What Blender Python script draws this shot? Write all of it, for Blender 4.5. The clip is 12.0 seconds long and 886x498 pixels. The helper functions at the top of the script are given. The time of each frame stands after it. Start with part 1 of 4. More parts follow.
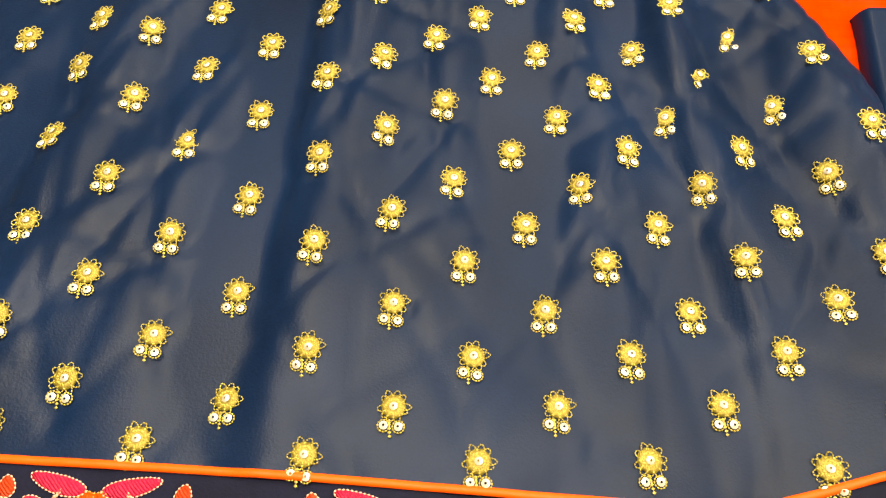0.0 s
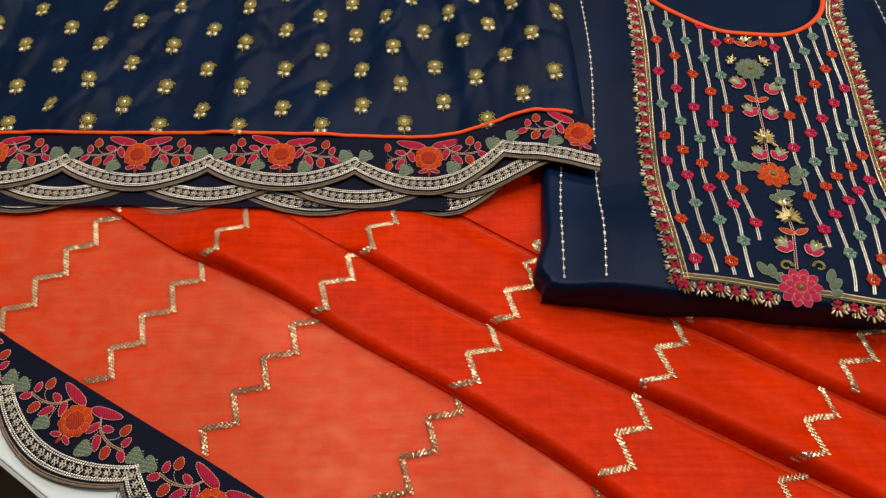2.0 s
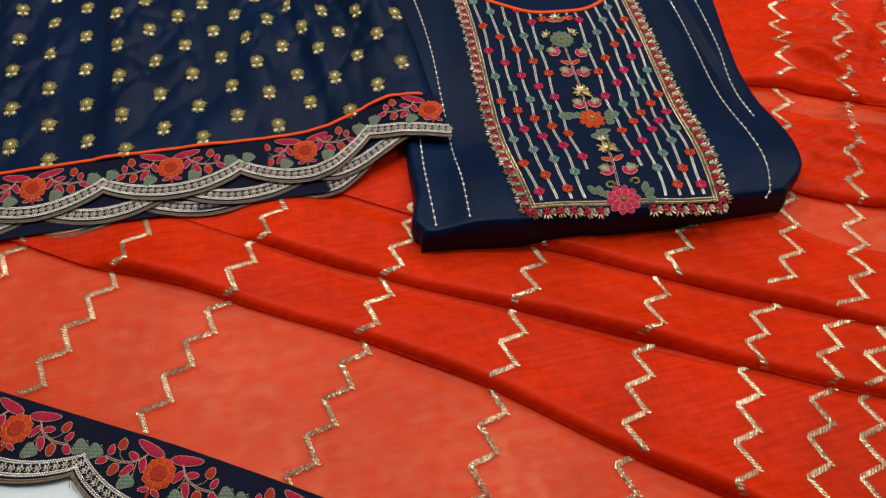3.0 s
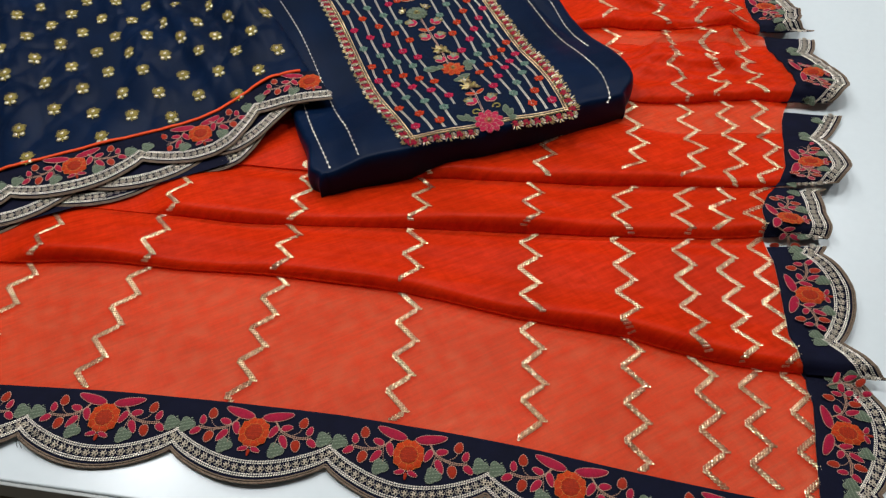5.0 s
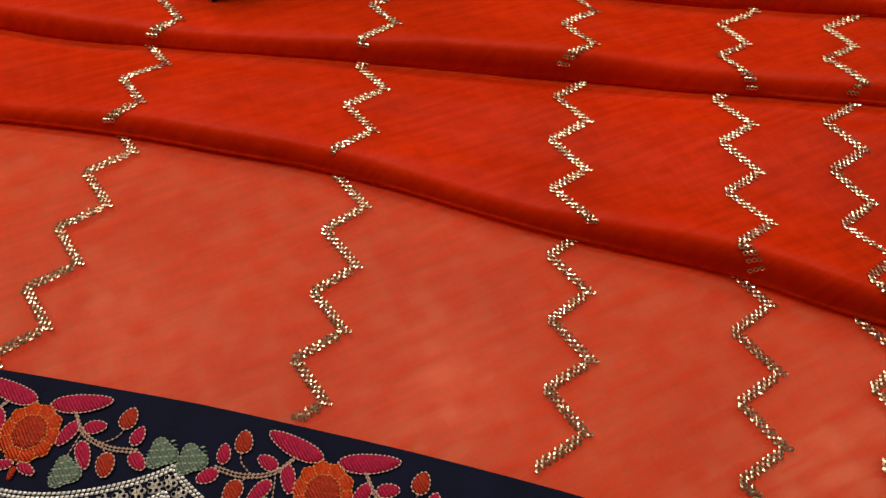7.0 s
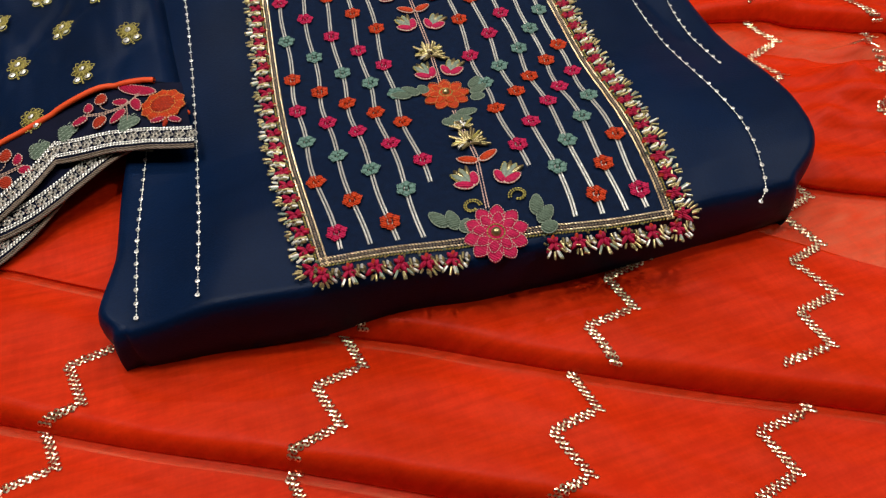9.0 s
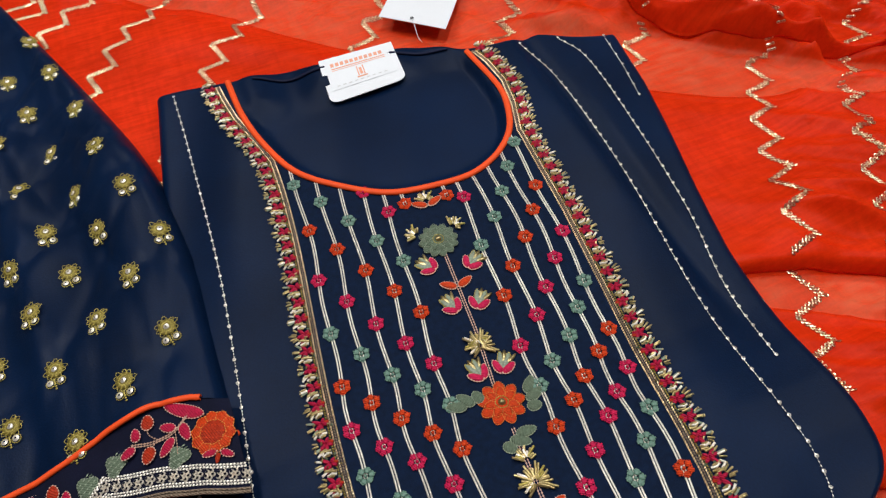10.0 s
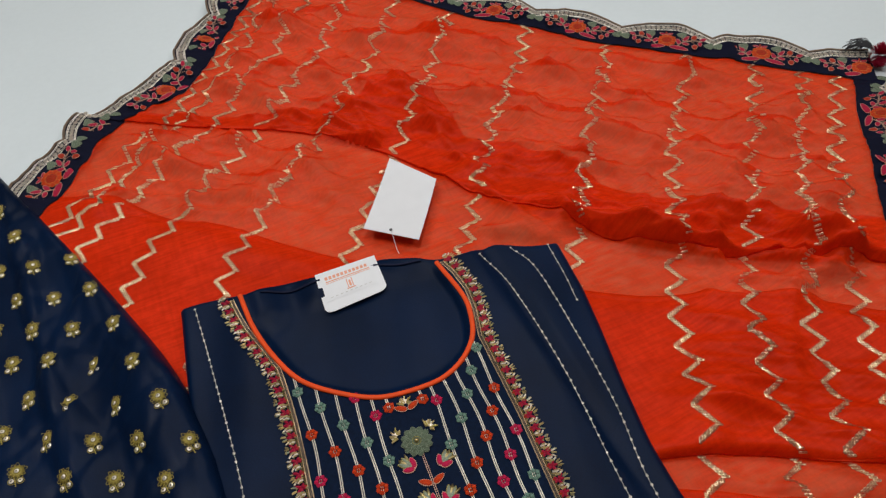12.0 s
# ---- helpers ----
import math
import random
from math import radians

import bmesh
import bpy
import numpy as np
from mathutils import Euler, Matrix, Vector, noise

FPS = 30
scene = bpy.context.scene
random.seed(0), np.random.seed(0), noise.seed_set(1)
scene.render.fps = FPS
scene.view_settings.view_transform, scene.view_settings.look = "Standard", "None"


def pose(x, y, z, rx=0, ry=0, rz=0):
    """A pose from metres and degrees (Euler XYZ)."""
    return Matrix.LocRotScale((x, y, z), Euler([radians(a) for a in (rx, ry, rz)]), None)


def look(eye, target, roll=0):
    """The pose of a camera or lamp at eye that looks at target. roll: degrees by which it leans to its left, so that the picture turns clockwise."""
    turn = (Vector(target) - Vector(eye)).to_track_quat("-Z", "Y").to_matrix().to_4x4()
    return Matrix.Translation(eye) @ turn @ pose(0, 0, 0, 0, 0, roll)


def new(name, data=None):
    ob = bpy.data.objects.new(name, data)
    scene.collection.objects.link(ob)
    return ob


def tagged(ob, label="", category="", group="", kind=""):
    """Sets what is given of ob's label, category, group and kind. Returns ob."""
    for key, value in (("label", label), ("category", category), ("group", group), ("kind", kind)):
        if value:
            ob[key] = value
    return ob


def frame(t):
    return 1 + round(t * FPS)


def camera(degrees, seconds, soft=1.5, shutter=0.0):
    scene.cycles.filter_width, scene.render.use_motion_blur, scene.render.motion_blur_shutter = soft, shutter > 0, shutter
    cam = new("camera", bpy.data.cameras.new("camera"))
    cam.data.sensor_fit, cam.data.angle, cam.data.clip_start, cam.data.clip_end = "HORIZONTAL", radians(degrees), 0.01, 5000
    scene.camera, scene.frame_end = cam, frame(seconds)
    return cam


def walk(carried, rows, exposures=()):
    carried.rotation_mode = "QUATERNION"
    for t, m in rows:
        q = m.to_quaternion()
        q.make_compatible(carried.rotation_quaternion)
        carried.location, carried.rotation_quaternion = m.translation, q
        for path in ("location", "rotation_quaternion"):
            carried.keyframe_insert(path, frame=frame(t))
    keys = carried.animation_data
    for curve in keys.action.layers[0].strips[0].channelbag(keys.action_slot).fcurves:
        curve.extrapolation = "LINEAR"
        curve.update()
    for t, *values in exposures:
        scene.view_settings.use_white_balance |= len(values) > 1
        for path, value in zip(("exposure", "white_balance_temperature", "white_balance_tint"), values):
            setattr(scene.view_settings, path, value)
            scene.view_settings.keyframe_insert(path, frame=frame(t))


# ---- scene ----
cam = camera(63.8, 12.0, soft=1.25)
PATH = [
    (0, (0.017, 0.002, 0.313), (0.025, 0.925, -1.461), 1.2),
    (0.5, (0.031, -0.067, 0.374), (0.012, 0.9, -1.376), -0.5),
    (1, (0.053, -0.152, 0.422), (0.005, 0.829, -1.32), -2.0),
    (1.5, (0.089, -0.251, 0.466), (0.044, 0.749, -1.266), -2.6),
    (2, (0.138, -0.345, 0.479), (0.122, 0.685, -1.235), -2.5),
    (2.5, (0.16, -0.392, 0.503), (0.216, 0.637, -1.211), -1.9),
    (3, (0.139, -0.439, 0.52), (0.414, 0.628, -1.149), 0.5),
    (3.2, (0.125, -0.465, 0.528), (0.476, 0.61, -1.122), 1.1),
    (4.8, (0.108, -0.574, 0.524), (0.648, 0.577, -1.02), -1.2),
    (5, (0.109, -0.578, 0.501), (0.648, 0.556, -1.055), -1.0),
    (5.5, (0.117, -0.562, 0.439), (0.642, 0.503, -1.171), -0.3),
    (6, (0.134, -0.524, 0.365), (0.631, 0.48, -1.292), 0.3),
    (6.5, (0.156, -0.488, 0.308), (0.619, 0.458, -1.393), 0.8),
    (7, (0.19, -0.44, 0.283), (0.615, 0.439, -1.463), 2.0),
    (7.2, (0.21, -0.415, 0.281), (0.596, 0.441, -1.485), 1.3),
    (8.8, (0.297, -0.319, 0.285), (0.646, 0.754, -1.366), -2.0),
    (9, (0.298, -0.293, 0.298), (0.645, 0.804, -1.338), -2.7),
    (9.5, (0.303, -0.228, 0.333), (0.641, 0.909, -1.277), -4.9),
    (10, (0.318, -0.148, 0.389), (0.696, 0.931, -1.252), -3.9),
    (10.5, (0.347, -0.102, 0.428), (0.76, 1.034, -1.165), -4.6),
    (11, (0.362, -0.075, 0.467), (0.8, 1.097, -1.094), -4.7),
    (11.5, (0.36, -0.088, 0.517), (0.817, 1.11, -1.018), -4.7),
    (12, (0.334, -0.145, 0.54), (0.828, 1.068, -0.971), -3.4),
]
EXPOSURES = [(0.0, 2.08, 9400, 5), (0.5, 1.46, 9800, 2), (1.0, 0.68, 7700, 8), (1.5, 0.42, 7000, 10), (2.5, 0.22, 6300, 10), (5.0, 0.22, 5900, 10), (6.5, 0.12, 6500, 12), (7.0, 0.02, 6600, 12), (9.0, 0.28, 5950, 10), (10.0, 0.28, 5900, 10), (11.0, -0.16, 6050, 10), (12.0, -0.24, 6100, 11)]
walk(cam, [(t, look(eye, target, roll)) for t, eye, target, roll in PATH], EXPOSURES)


# ---- light ----
world = bpy.data.worlds.new("world")
scene.world = world
world.use_nodes = True
world.node_tree.nodes["Background"].inputs[0].default_value = (0.9, 0.95, 1.0, 1)
world.node_tree.nodes["Background"].inputs[1].default_value = 0.02

UX, UY = math.cos(math.radians(-34.2)), math.sin(math.radians(-34.2))


def W(u, v, z=0.0):
    """Table directions (u along the near edge, v across) to the world."""
    return (UX * u - UY * v, UY * u + UX * v, z)


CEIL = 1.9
# last three (v = 1.6) are unseen fill, added to even the light
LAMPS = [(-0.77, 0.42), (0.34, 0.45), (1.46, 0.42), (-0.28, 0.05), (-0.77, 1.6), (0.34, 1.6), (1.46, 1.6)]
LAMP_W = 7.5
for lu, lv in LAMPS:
    data = bpy.data.lights.new("downlight_or_fill_lamp", "AREA")
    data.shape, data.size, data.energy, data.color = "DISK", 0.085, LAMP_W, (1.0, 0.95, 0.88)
    lamp = new("downlight_or_fill_lamp", data)
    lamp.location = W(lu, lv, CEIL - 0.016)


# ---- materials ----
def shader(name, colour, rough=0.6, metal=0.0, vary=0.15, scale=40.0, bump=0.0, bump_scale=900.0, sheen=0.0, spec=0.5, alpha=1.0, weave=False, second=None):
    m = bpy.data.materials.new(name)
    m.use_nodes = True
    nt = m.node_tree
    b = nt.nodes["Principled BSDF"]
    b.inputs["Roughness"].default_value, b.inputs["Metallic"].default_value = rough, metal
    b.inputs["Specular IOR Level"].default_value = spec
    b.inputs["Sheen Weight"].default_value = sheen
    b.inputs["Sheen Roughness"].default_value = 0.4
    b.inputs["Alpha"].default_value = alpha
    tc = nt.nodes.new("ShaderNodeTexCoord")
    n1 = nt.nodes.new("ShaderNodeTexNoise")
    n1.inputs["Scale"].default_value, n1.inputs["Detail"].default_value = scale, 5
    nt.links.new(tc.outputs["Object"], n1.inputs["Vector"])
    n2 = nt.nodes.new("ShaderNodeTexNoise")
    n2.inputs["Scale"].default_value, n2.inputs["Detail"].default_value = bump_scale, 2
    nt.links.new(tc.outputs["Object"], n2.inputs["Vector"])
    add = nt.nodes.new("ShaderNodeMath")
    add.operation = "MULTIPLY_ADD"
    add.inputs[1].default_value = 0.5
    nt.links.new(n2.outputs["Fac"], add.inputs[0])
    nt.links.new(n1.outputs["Fac"], add.inputs[2])
    ramp = nt.nodes.new("ShaderNodeMapRange")
    ramp.inputs["From Min"].default_value, ramp.inputs["From Max"].default_value = 0.45, 1.05
    nt.links.new(add.outputs[0], ramp.inputs["Value"])
    mix = nt.nodes.new("ShaderNodeMix")
    mix.data_type = "RGBA"
    lo = [c * (1 - vary) for c in colour]
    hi = [min(1, c * (1 + vary)) for c in colour] if second is None else second
    mix.inputs["A"].default_value, mix.inputs["B"].default_value = (*lo, 1), (*hi, 1)
    nt.links.new(ramp.outputs[0], mix.inputs["Factor"])
    nt.links.new(mix.outputs["Result"], b.inputs["Base Color"])
    if bump:
        bp = nt.nodes.new("ShaderNodeBump")
        bp.inputs["Strength"].default_value, bp.inputs["Distance"].default_value = bump, 0.0004
        src = n2.outputs["Fac"]
        if weave:
            wv = nt.nodes.new("ShaderNodeTexWave")
            wv.inputs["Scale"].default_value, wv.inputs["Distortion"].default_value = 380.0, 2.5
            wv.bands_direction = "DIAGONAL"
            nt.links.new(tc.outputs["Object"], wv.inputs["Vector"])
            mul = nt.nodes.new("ShaderNodeMath")
            mul.operation = "ADD"
            nt.links.new(wv.outputs["Fac"], mul.inputs[0])
            nt.links.new(n2.outputs["Fac"], mul.inputs[1])
            src = mul.outputs[0]
        nt.links.new(src, bp.inputs["Height"])
        nt.links.new(bp.outputs["Normal"], b.inputs["Normal"])
    return m


def sheer(name, colour, through_colour, cover):
    """Thin chiffon: part of the light passes straight through, the rest meets the threads."""
    m = shader(name, colour, rough=0.42, vary=0.16, scale=14.0, bump=0.28, bump_scale=700.0, sheen=0.0, spec=0.12)
    nt = m.node_tree
    b = nt.nodes["Principled BSDF"]
    out = nt.nodes["Material Output"]
    tr = nt.nodes.new("ShaderNodeBsdfTransparent")
    tr.inputs[0].default_value = (*through_colour, 1)
    tl = nt.nodes.new("ShaderNodeBsdfTranslucent")
    tl.inputs[0].default_value = (*colour, 1)
    m1 = nt.nodes.new("ShaderNodeMixShader")
    m1.inputs[0].default_value = 0.2
    nt.links.new(b.outputs[0], m1.inputs[1])
    nt.links.new(tl.outputs[0], m1.inputs[2])
    m2 = nt.nodes.new("ShaderNodeMixShader")
    tc = nt.nodes.new("ShaderNodeTexCoord")
    slubs = []
    for sc in ((22.0, 300.0, 22.0), (260.0, 16.0, 16.0), (75.0, 90.0, 80.0)):
        mp = nt.nodes.new("ShaderNodeMapping")
        mp.inputs["Scale"].default_value = sc
        mp.inputs["Rotation"].default_value = (0, 0, radians(34.2))
        ns = nt.nodes.new("ShaderNodeTexNoise")
        ns.inputs["Scale"].default_value, ns.inputs["Detail"].default_value = 1.0, 3
        nt.links.new(tc.outputs["Object"], mp.inputs["Vector"])
        nt.links.new(mp.outputs[0], ns.inputs["Vector"])
        slubs.append(ns)
    su = nt.nodes.new("ShaderNodeMath")
    su.operation = "ADD"
    nt.links.new(slubs[0].outputs["Fac"], su.inputs[0])
    su2 = nt.nodes.new("ShaderNodeMath")
    su2.operation = "MULTIPLY_ADD"
    su2.inputs[1].default_value = 0.4
    nt.links.new(slubs[1].outputs["Fac"], su2.inputs[0])
    nt.links.new(slubs[2].outputs["Fac"], su2.inputs[2])
    nt.links.new(su2.outputs[0], su.inputs[1])
    mr = nt.nodes.new("ShaderNodeMapRange")
    mr.inputs["From Min"].default_value, mr.inputs["From Max"].default_value = 0.95, 1.45
    mr.inputs["To Min"].default_value, mr.inputs["To Max"].default_value = cover - 0.12, cover + 0.12
    nt.links.new(su.outputs[0], mr.inputs["Value"])
    nt.links.new(mr.outputs[0], m2.inputs[0])
    nt.links.new(tr.outputs[0], m2.inputs[1])
    nt.links.new(m1.outputs[0], m2.inputs[2])
    nt.links.new(m2.outputs[0], out.inputs[0])
    return m


CHIFFON = sheer("orange_chiffon", (0.84, 0.044, 0.001), (1.0, 0.60, 0.42), 0.62)
NAVY = shader("navy_silk", (0.0015, 0.0090, 0.033), rough=0.40, vary=0.4, scale=14, bump=0.3, sheen=0.0, spec=0.10)
NAVY_IN = shader("navy_lining", (0.007, 0.010, 0.032), rough=0.6, vary=0.2, scale=20, bump=0.15, spec=0.15)
TH_PINK = shader("magenta_thread", (0.52, 0.010, 0.068), rough=0.5, vary=0.3, scale=700, bump=0.7, bump_scale=1600, weave=True, spec=0.2)
YOKE_NET = shader("navy_net", (0.002, 0.0085, 0.029), rough=0.7, vary=0.35, scale=300, bump=0.5, bump_scale=1800, spec=0.1)
BAND = shader("navy_border_cloth", (0.004, 0.005, 0.018), rough=0.75, vary=0.3, scale=60, bump=0.3, spec=0.12)
PIPING = shader("orange_piping", (0.85, 0.085, 0.012), rough=0.5, vary=0.1, scale=120, bump=0.2, sheen=0.0, spec=0.2)
TH_ORANGE = shader("orange_thread", (0.58, 0.048, 0.005), rough=0.5, vary=0.35, scale=700, bump=0.8, bump_scale=1600, weave=True, sheen=0.0, spec=0.2)
TH_RUST = shader("rust_thread", (0.40, 0.028, 0.006), rough=0.5, vary=0.35, scale=700, bump=0.8, bump_scale=1600, weave=True, sheen=0.0, spec=0.2)
TH_CRIMSON = shader("crimson_thread", (0.42, 0.008, 0.045), rough=0.5, vary=0.3, scale=700, bump=0.8, bump_scale=1600, weave=True, sheen=0.0, spec=0.2)
TH_GREEN = shader("grey_green_thread", (0.13, 0.17, 0.11), rough=0.5, vary=0.35, scale=700, bump=0.8, bump_scale=1600, weave=True, sheen=0.0, spec=0.2)
TH_SAGE = shader("pale_sage_thread", (0.24, 0.28, 0.19), rough=0.5, vary=0.3, scale=900, bump=0.4)
TH_TEAL = shader("dusty_teal_thread", (0.13, 0.23, 0.17), rough=0.5, vary=0.3, scale=900, bump=0.4)
TH_TAN = shader("tan_outline_thread", (0.58, 0.36, 0.27), rough=0.45, vary=0.3, scale=900, bump=0.4)
TH_STEM = shader("brown_stem_thread", (0.40, 0.24, 0.16), rough=0.5, vary=0.35, scale=900, bump=0.5)
TH_CORD = shader("beige_edge_cord", (0.22, 0.155, 0.10), rough=0.55, vary=0.35, scale=300, bump=0.9, bump_scale=1500, weave=True)
TH_AMBER = shader("amber_thread", (0.62, 0.20, 0.025), rough=0.45, vary=0.3, scale=900, bump=0.4)
GOLD = shader("antique_gold_zari", (0.38, 0.31, 0.07), rough=0.44, metal=0.65, vary=0.3, scale=500, bump=0.6, bump_scale=1500)
GOLD_DARK = shader("tarnished_gold_thread", (0.22, 0.17, 0.03), rough=0.5, metal=0.5, vary=0.5, scale=900, bump=0.8, bump_scale=1600)
GOLD_BEAD = shader("gold_bugle_bead", (0.46, 0.36, 0.16), rough=0.3, metal=0.9, vary=0.3, scale=500)
SEQUIN = shader("champagne_sequin", (0.84, 0.63, 0.38), rough=0.28, metal=1.0, vary=0.12, scale=200)
SILVER = shader("silver_sequin", (0.78, 0.72, 0.62), rough=0.33, metal=0.55, vary=0.15, scale=300)
PAPER = shader("white_card", (0.82, 0.83, 0.84), rough=0.4, vary=0.03, scale=60, bump=0.05)
INK = shader("orange_print", (0.80, 0.36, 0.22), rough=0.5, vary=0.1, scale=200)
INK_GREY = shader("grey_print", (0.62, 0.62, 0.60), rough=0.5, vary=0.1, scale=200)
BLACK = shader("black_thread", (0.012, 0.012, 0.014), rough=0.6, vary=0.2, scale=200)
LAMINATE = shader("white_laminate", (0.76, 0.83, 0.84), rough=0.25, vary=0.03, scale=4, bump=0.03, bump_scale=120, spec=0.5)
EDGE = shader("grey_edge_band", (0.42, 0.44, 0.42), rough=0.35, vary=0.06, scale=30)
FLOOR = shader("brown_floor_tile", (0.21, 0.17, 0.115), rough=0.4, vary=0.2, scale=6, bump=0.1)
WALL = shader("grey_beige_wall_paint", (0.36, 0.34, 0.31), rough=0.7, vary=0.04, scale=5, bump=0.1)
CEILING = shader("white_ceiling_paint", (0.50, 0.50, 0.48), rough=0.7, vary=0.04, scale=5, bump=0.1)
STEEL = shader("brushed_steel_leg", (0.5, 0.5, 0.5), rough=0.35, metal=1.0, vary=0.1, scale=60)
GLOW = bpy.data.materials.new("lamp_glow")
GLOW.use_nodes = True
GLOW.node_tree.nodes["Principled BSDF"].inputs["Emission Color"].default_value = (1, 0.95, 0.88, 1)
GLOW.node_tree.nodes["Principled BSDF"].inputs["Emission Strength"].default_value = 6.0


# ---- building helpers ----
class Build:
    """Collects faces of several materials into one mesh."""

    def __init__(self):
        self.v, self.f, self.m, self.mats, self.n = [], [], [], [], 0

    def slot(self, mat):
        if mat not in self.mats:
            self.mats.append(mat)
        return self.mats.index(mat)

    def add(self, verts, faces, mat):
        verts = np.asarray(verts, float)
        k = self.slot(mat)
        self.v.append(verts)
        n = self.n
        self.f += [tuple(i + n for i in f) for f in faces]
        self.m += [k] * len(faces)
        self.n += len(verts)

    def mesh(self, name, smooth=True):
        me = bpy.data.meshes.new(name)
        me.from_pydata(np.concatenate(self.v).tolist(), [], self.f)
        for m in self.mats:
            me.materials.append(m)
        me.polygons.foreach_set("material_index", self.m)
        me.polygons.foreach_set("use_smooth", [smooth] * len(self.f))
        me.update()
        return me


def thing(name, at, label, category, group="", kind=""):
    ob = new(name)
    ob.location = at
    ob.empty_display_size = 0.02
    return tagged(ob, label, category, group, kind)


def part(name, data, parent, m=None, label="", kind=""):
    """A mesh (or Build) as one object under a thing; placed in world terms by m."""
    me = data.mesh(name) if isinstance(data, Build) else data
    ob = new(name, me)
    if parent is not None:
        ob.parent = parent
        top = parent
        inv = Matrix.Translation(-Vector(top.location)) if top.parent is None else None
        if inv is None:
            inv = (top.parent.matrix_basis @ top.matrix_parent_inverse @ top.matrix_basis).inverted()
        ob.matrix_parent_inverse = inv
    if m is not None:
        ob.matrix_basis = m
    if label:
        ob["label"] = label
    if kind:
        ob["kind"] = kind
    return ob


def grid_faces(rows, cols):
    r, c = np.meshgrid(np.arange(rows - 1), np.arange(cols - 1), indexing="ij")
    a = (r * cols + c).ravel()
    return np.stack([a, a + 1, a + cols + 1, a + cols], 1).tolist()


def scatter(verts, faces, pos, ax, ay, az, size):
    """Copies of a small shape at many places, each with its own axes and size."""
    verts = np.asarray(verts, float)
    pos, ax, ay, az = (np.asarray(q, float) for q in (pos, ax, ay, az))
    size = np.broadcast_to(np.asarray(size, float), (len(pos),))
    out = pos[:, None, :] + size[:, None, None] * (verts[None, :, 0, None] * ax[:, None, :] + verts[None, :, 1, None] * ay[:, None, :] + verts[None, :, 2, None] * az[:, None, :])
    f = []
    n = len(verts)
    for face in faces:
        f.append(np.arange(len(pos))[:, None] * n + np.asarray(face)[None, :])
    faces_out = [tuple(q) for block in f for q in block.tolist()]
    return out.reshape(-1, 3), faces_out


def seed_shape(n=6):
    """A short raised stitch, long in x."""
    v = [(-0.5, 0, 0), (0.5, 0, 0), (0, -0.5, 0), (0, 0.5, 0), (-0.22, 0, 0.5), (0.22, 0, 0.5)]
    f = [(0, 2, 4), (2, 5, 4), (2, 1, 5), (1, 3, 5), (3, 4, 5), (3, 0, 4)]
    return v, f


SEED = seed_shape()


def ring_shape(n=7, r0=0.42, r1=1.0, h=0.28):
    v, f = [], []
    for i in range(n):
        a = 2 * math.pi * i / n
        v += [(r0 * math.cos(a), r0 * math.sin(a), h), (r1 * math.cos(a), r1 * math.sin(a), 0)]
    for i in range(n):
        j = (i + 1) % n
        f.append((2 * i, 2 * i + 1, 2 * j + 1, 2 * j))
    return v, f


RING = ring_shape()


def norm(a):
    a = np.asarray(a, float)
    return a / np.maximum(np.linalg.norm(a, axis=-1, keepdims=True), 1e-12)


def resample(pts, step):
    """Points at even steps along a polyline (any dimension), with tangents."""
    pts = np.asarray(pts, float)
    seg = np.linalg.norm(np.diff(pts, axis=0), axis=1)
    s = np.concatenate([[0], np.cumsum(seg)])
    n = max(2, int(round(s[-1] / step)) + 1)
    q = np.linspace(0, s[-1], n)
    out = np.stack([np.interp(q, s, pts[:, i]) for i in range(pts.shape[1])], 1)
    tan = norm(np.gradient(out, axis=0))
    return out, tan


def smooth_curve(pts, n=60):
    """A Catmull-Rom curve through a few points."""
    p = np.asarray(pts, float)
    p = np.vstack([2 * p[0] - p[1], p, 2 * p[-1] - p[-2]])
    out = []
    k = len(p) - 3
    for t in np.linspace(0, k - 1e-6, n):
        i = int(t)
        w = t - i
        a, b, c, d = p[i], p[i + 1], p[i + 2], p[i + 3]
        out.append(0.5 * (2 * b + (c - a) * w + (2 * a - 5 * b + 4 * c - d) * w * w + (3 * b - a - 3 * c + d) * w ** 3))
    return np.array(out)


def stitches(build, line, mat, step=0.0017, length=0.0017, width=0.0008, height=0.0009, lean=0.0):
    """A run of raised stitches along a line."""
    pts, tan = resample(line, step)
    up = np.zeros_like(pts)
    up[:, 2] = 1
    side = norm(np.cross(up, tan))
    nrm = np.cross(tan, side)
    c, s = math.cos(lean), math.sin(lean)
    ax = (tan * c + side * s) * length
    ay = (side * c - tan * s) * width
    v, f = scatter(*SEED, pts, ax, ay, nrm * height, 1.0)
    build.add(v, f, mat)


def tube(build, line, radius, mat, sides=6, flat=1.0, step=0.002):
    pts, tan = resample(line, step)
    up = np.zeros_like(pts)
    up[:, 2] = 1
    side = norm(np.cross(up, tan))
    nrm = np.cross(tan, side)
    rows = []
    for i in range(sides + 1):
        a = 2 * math.pi * i / sides
        rows.append(pts + radius * (math.cos(a) * side + flat * math.sin(a) * nrm))
    v = np.stack(rows, 1).reshape(-1, 3)
    build.add(v, grid_faces(len(pts), sides + 1), mat)


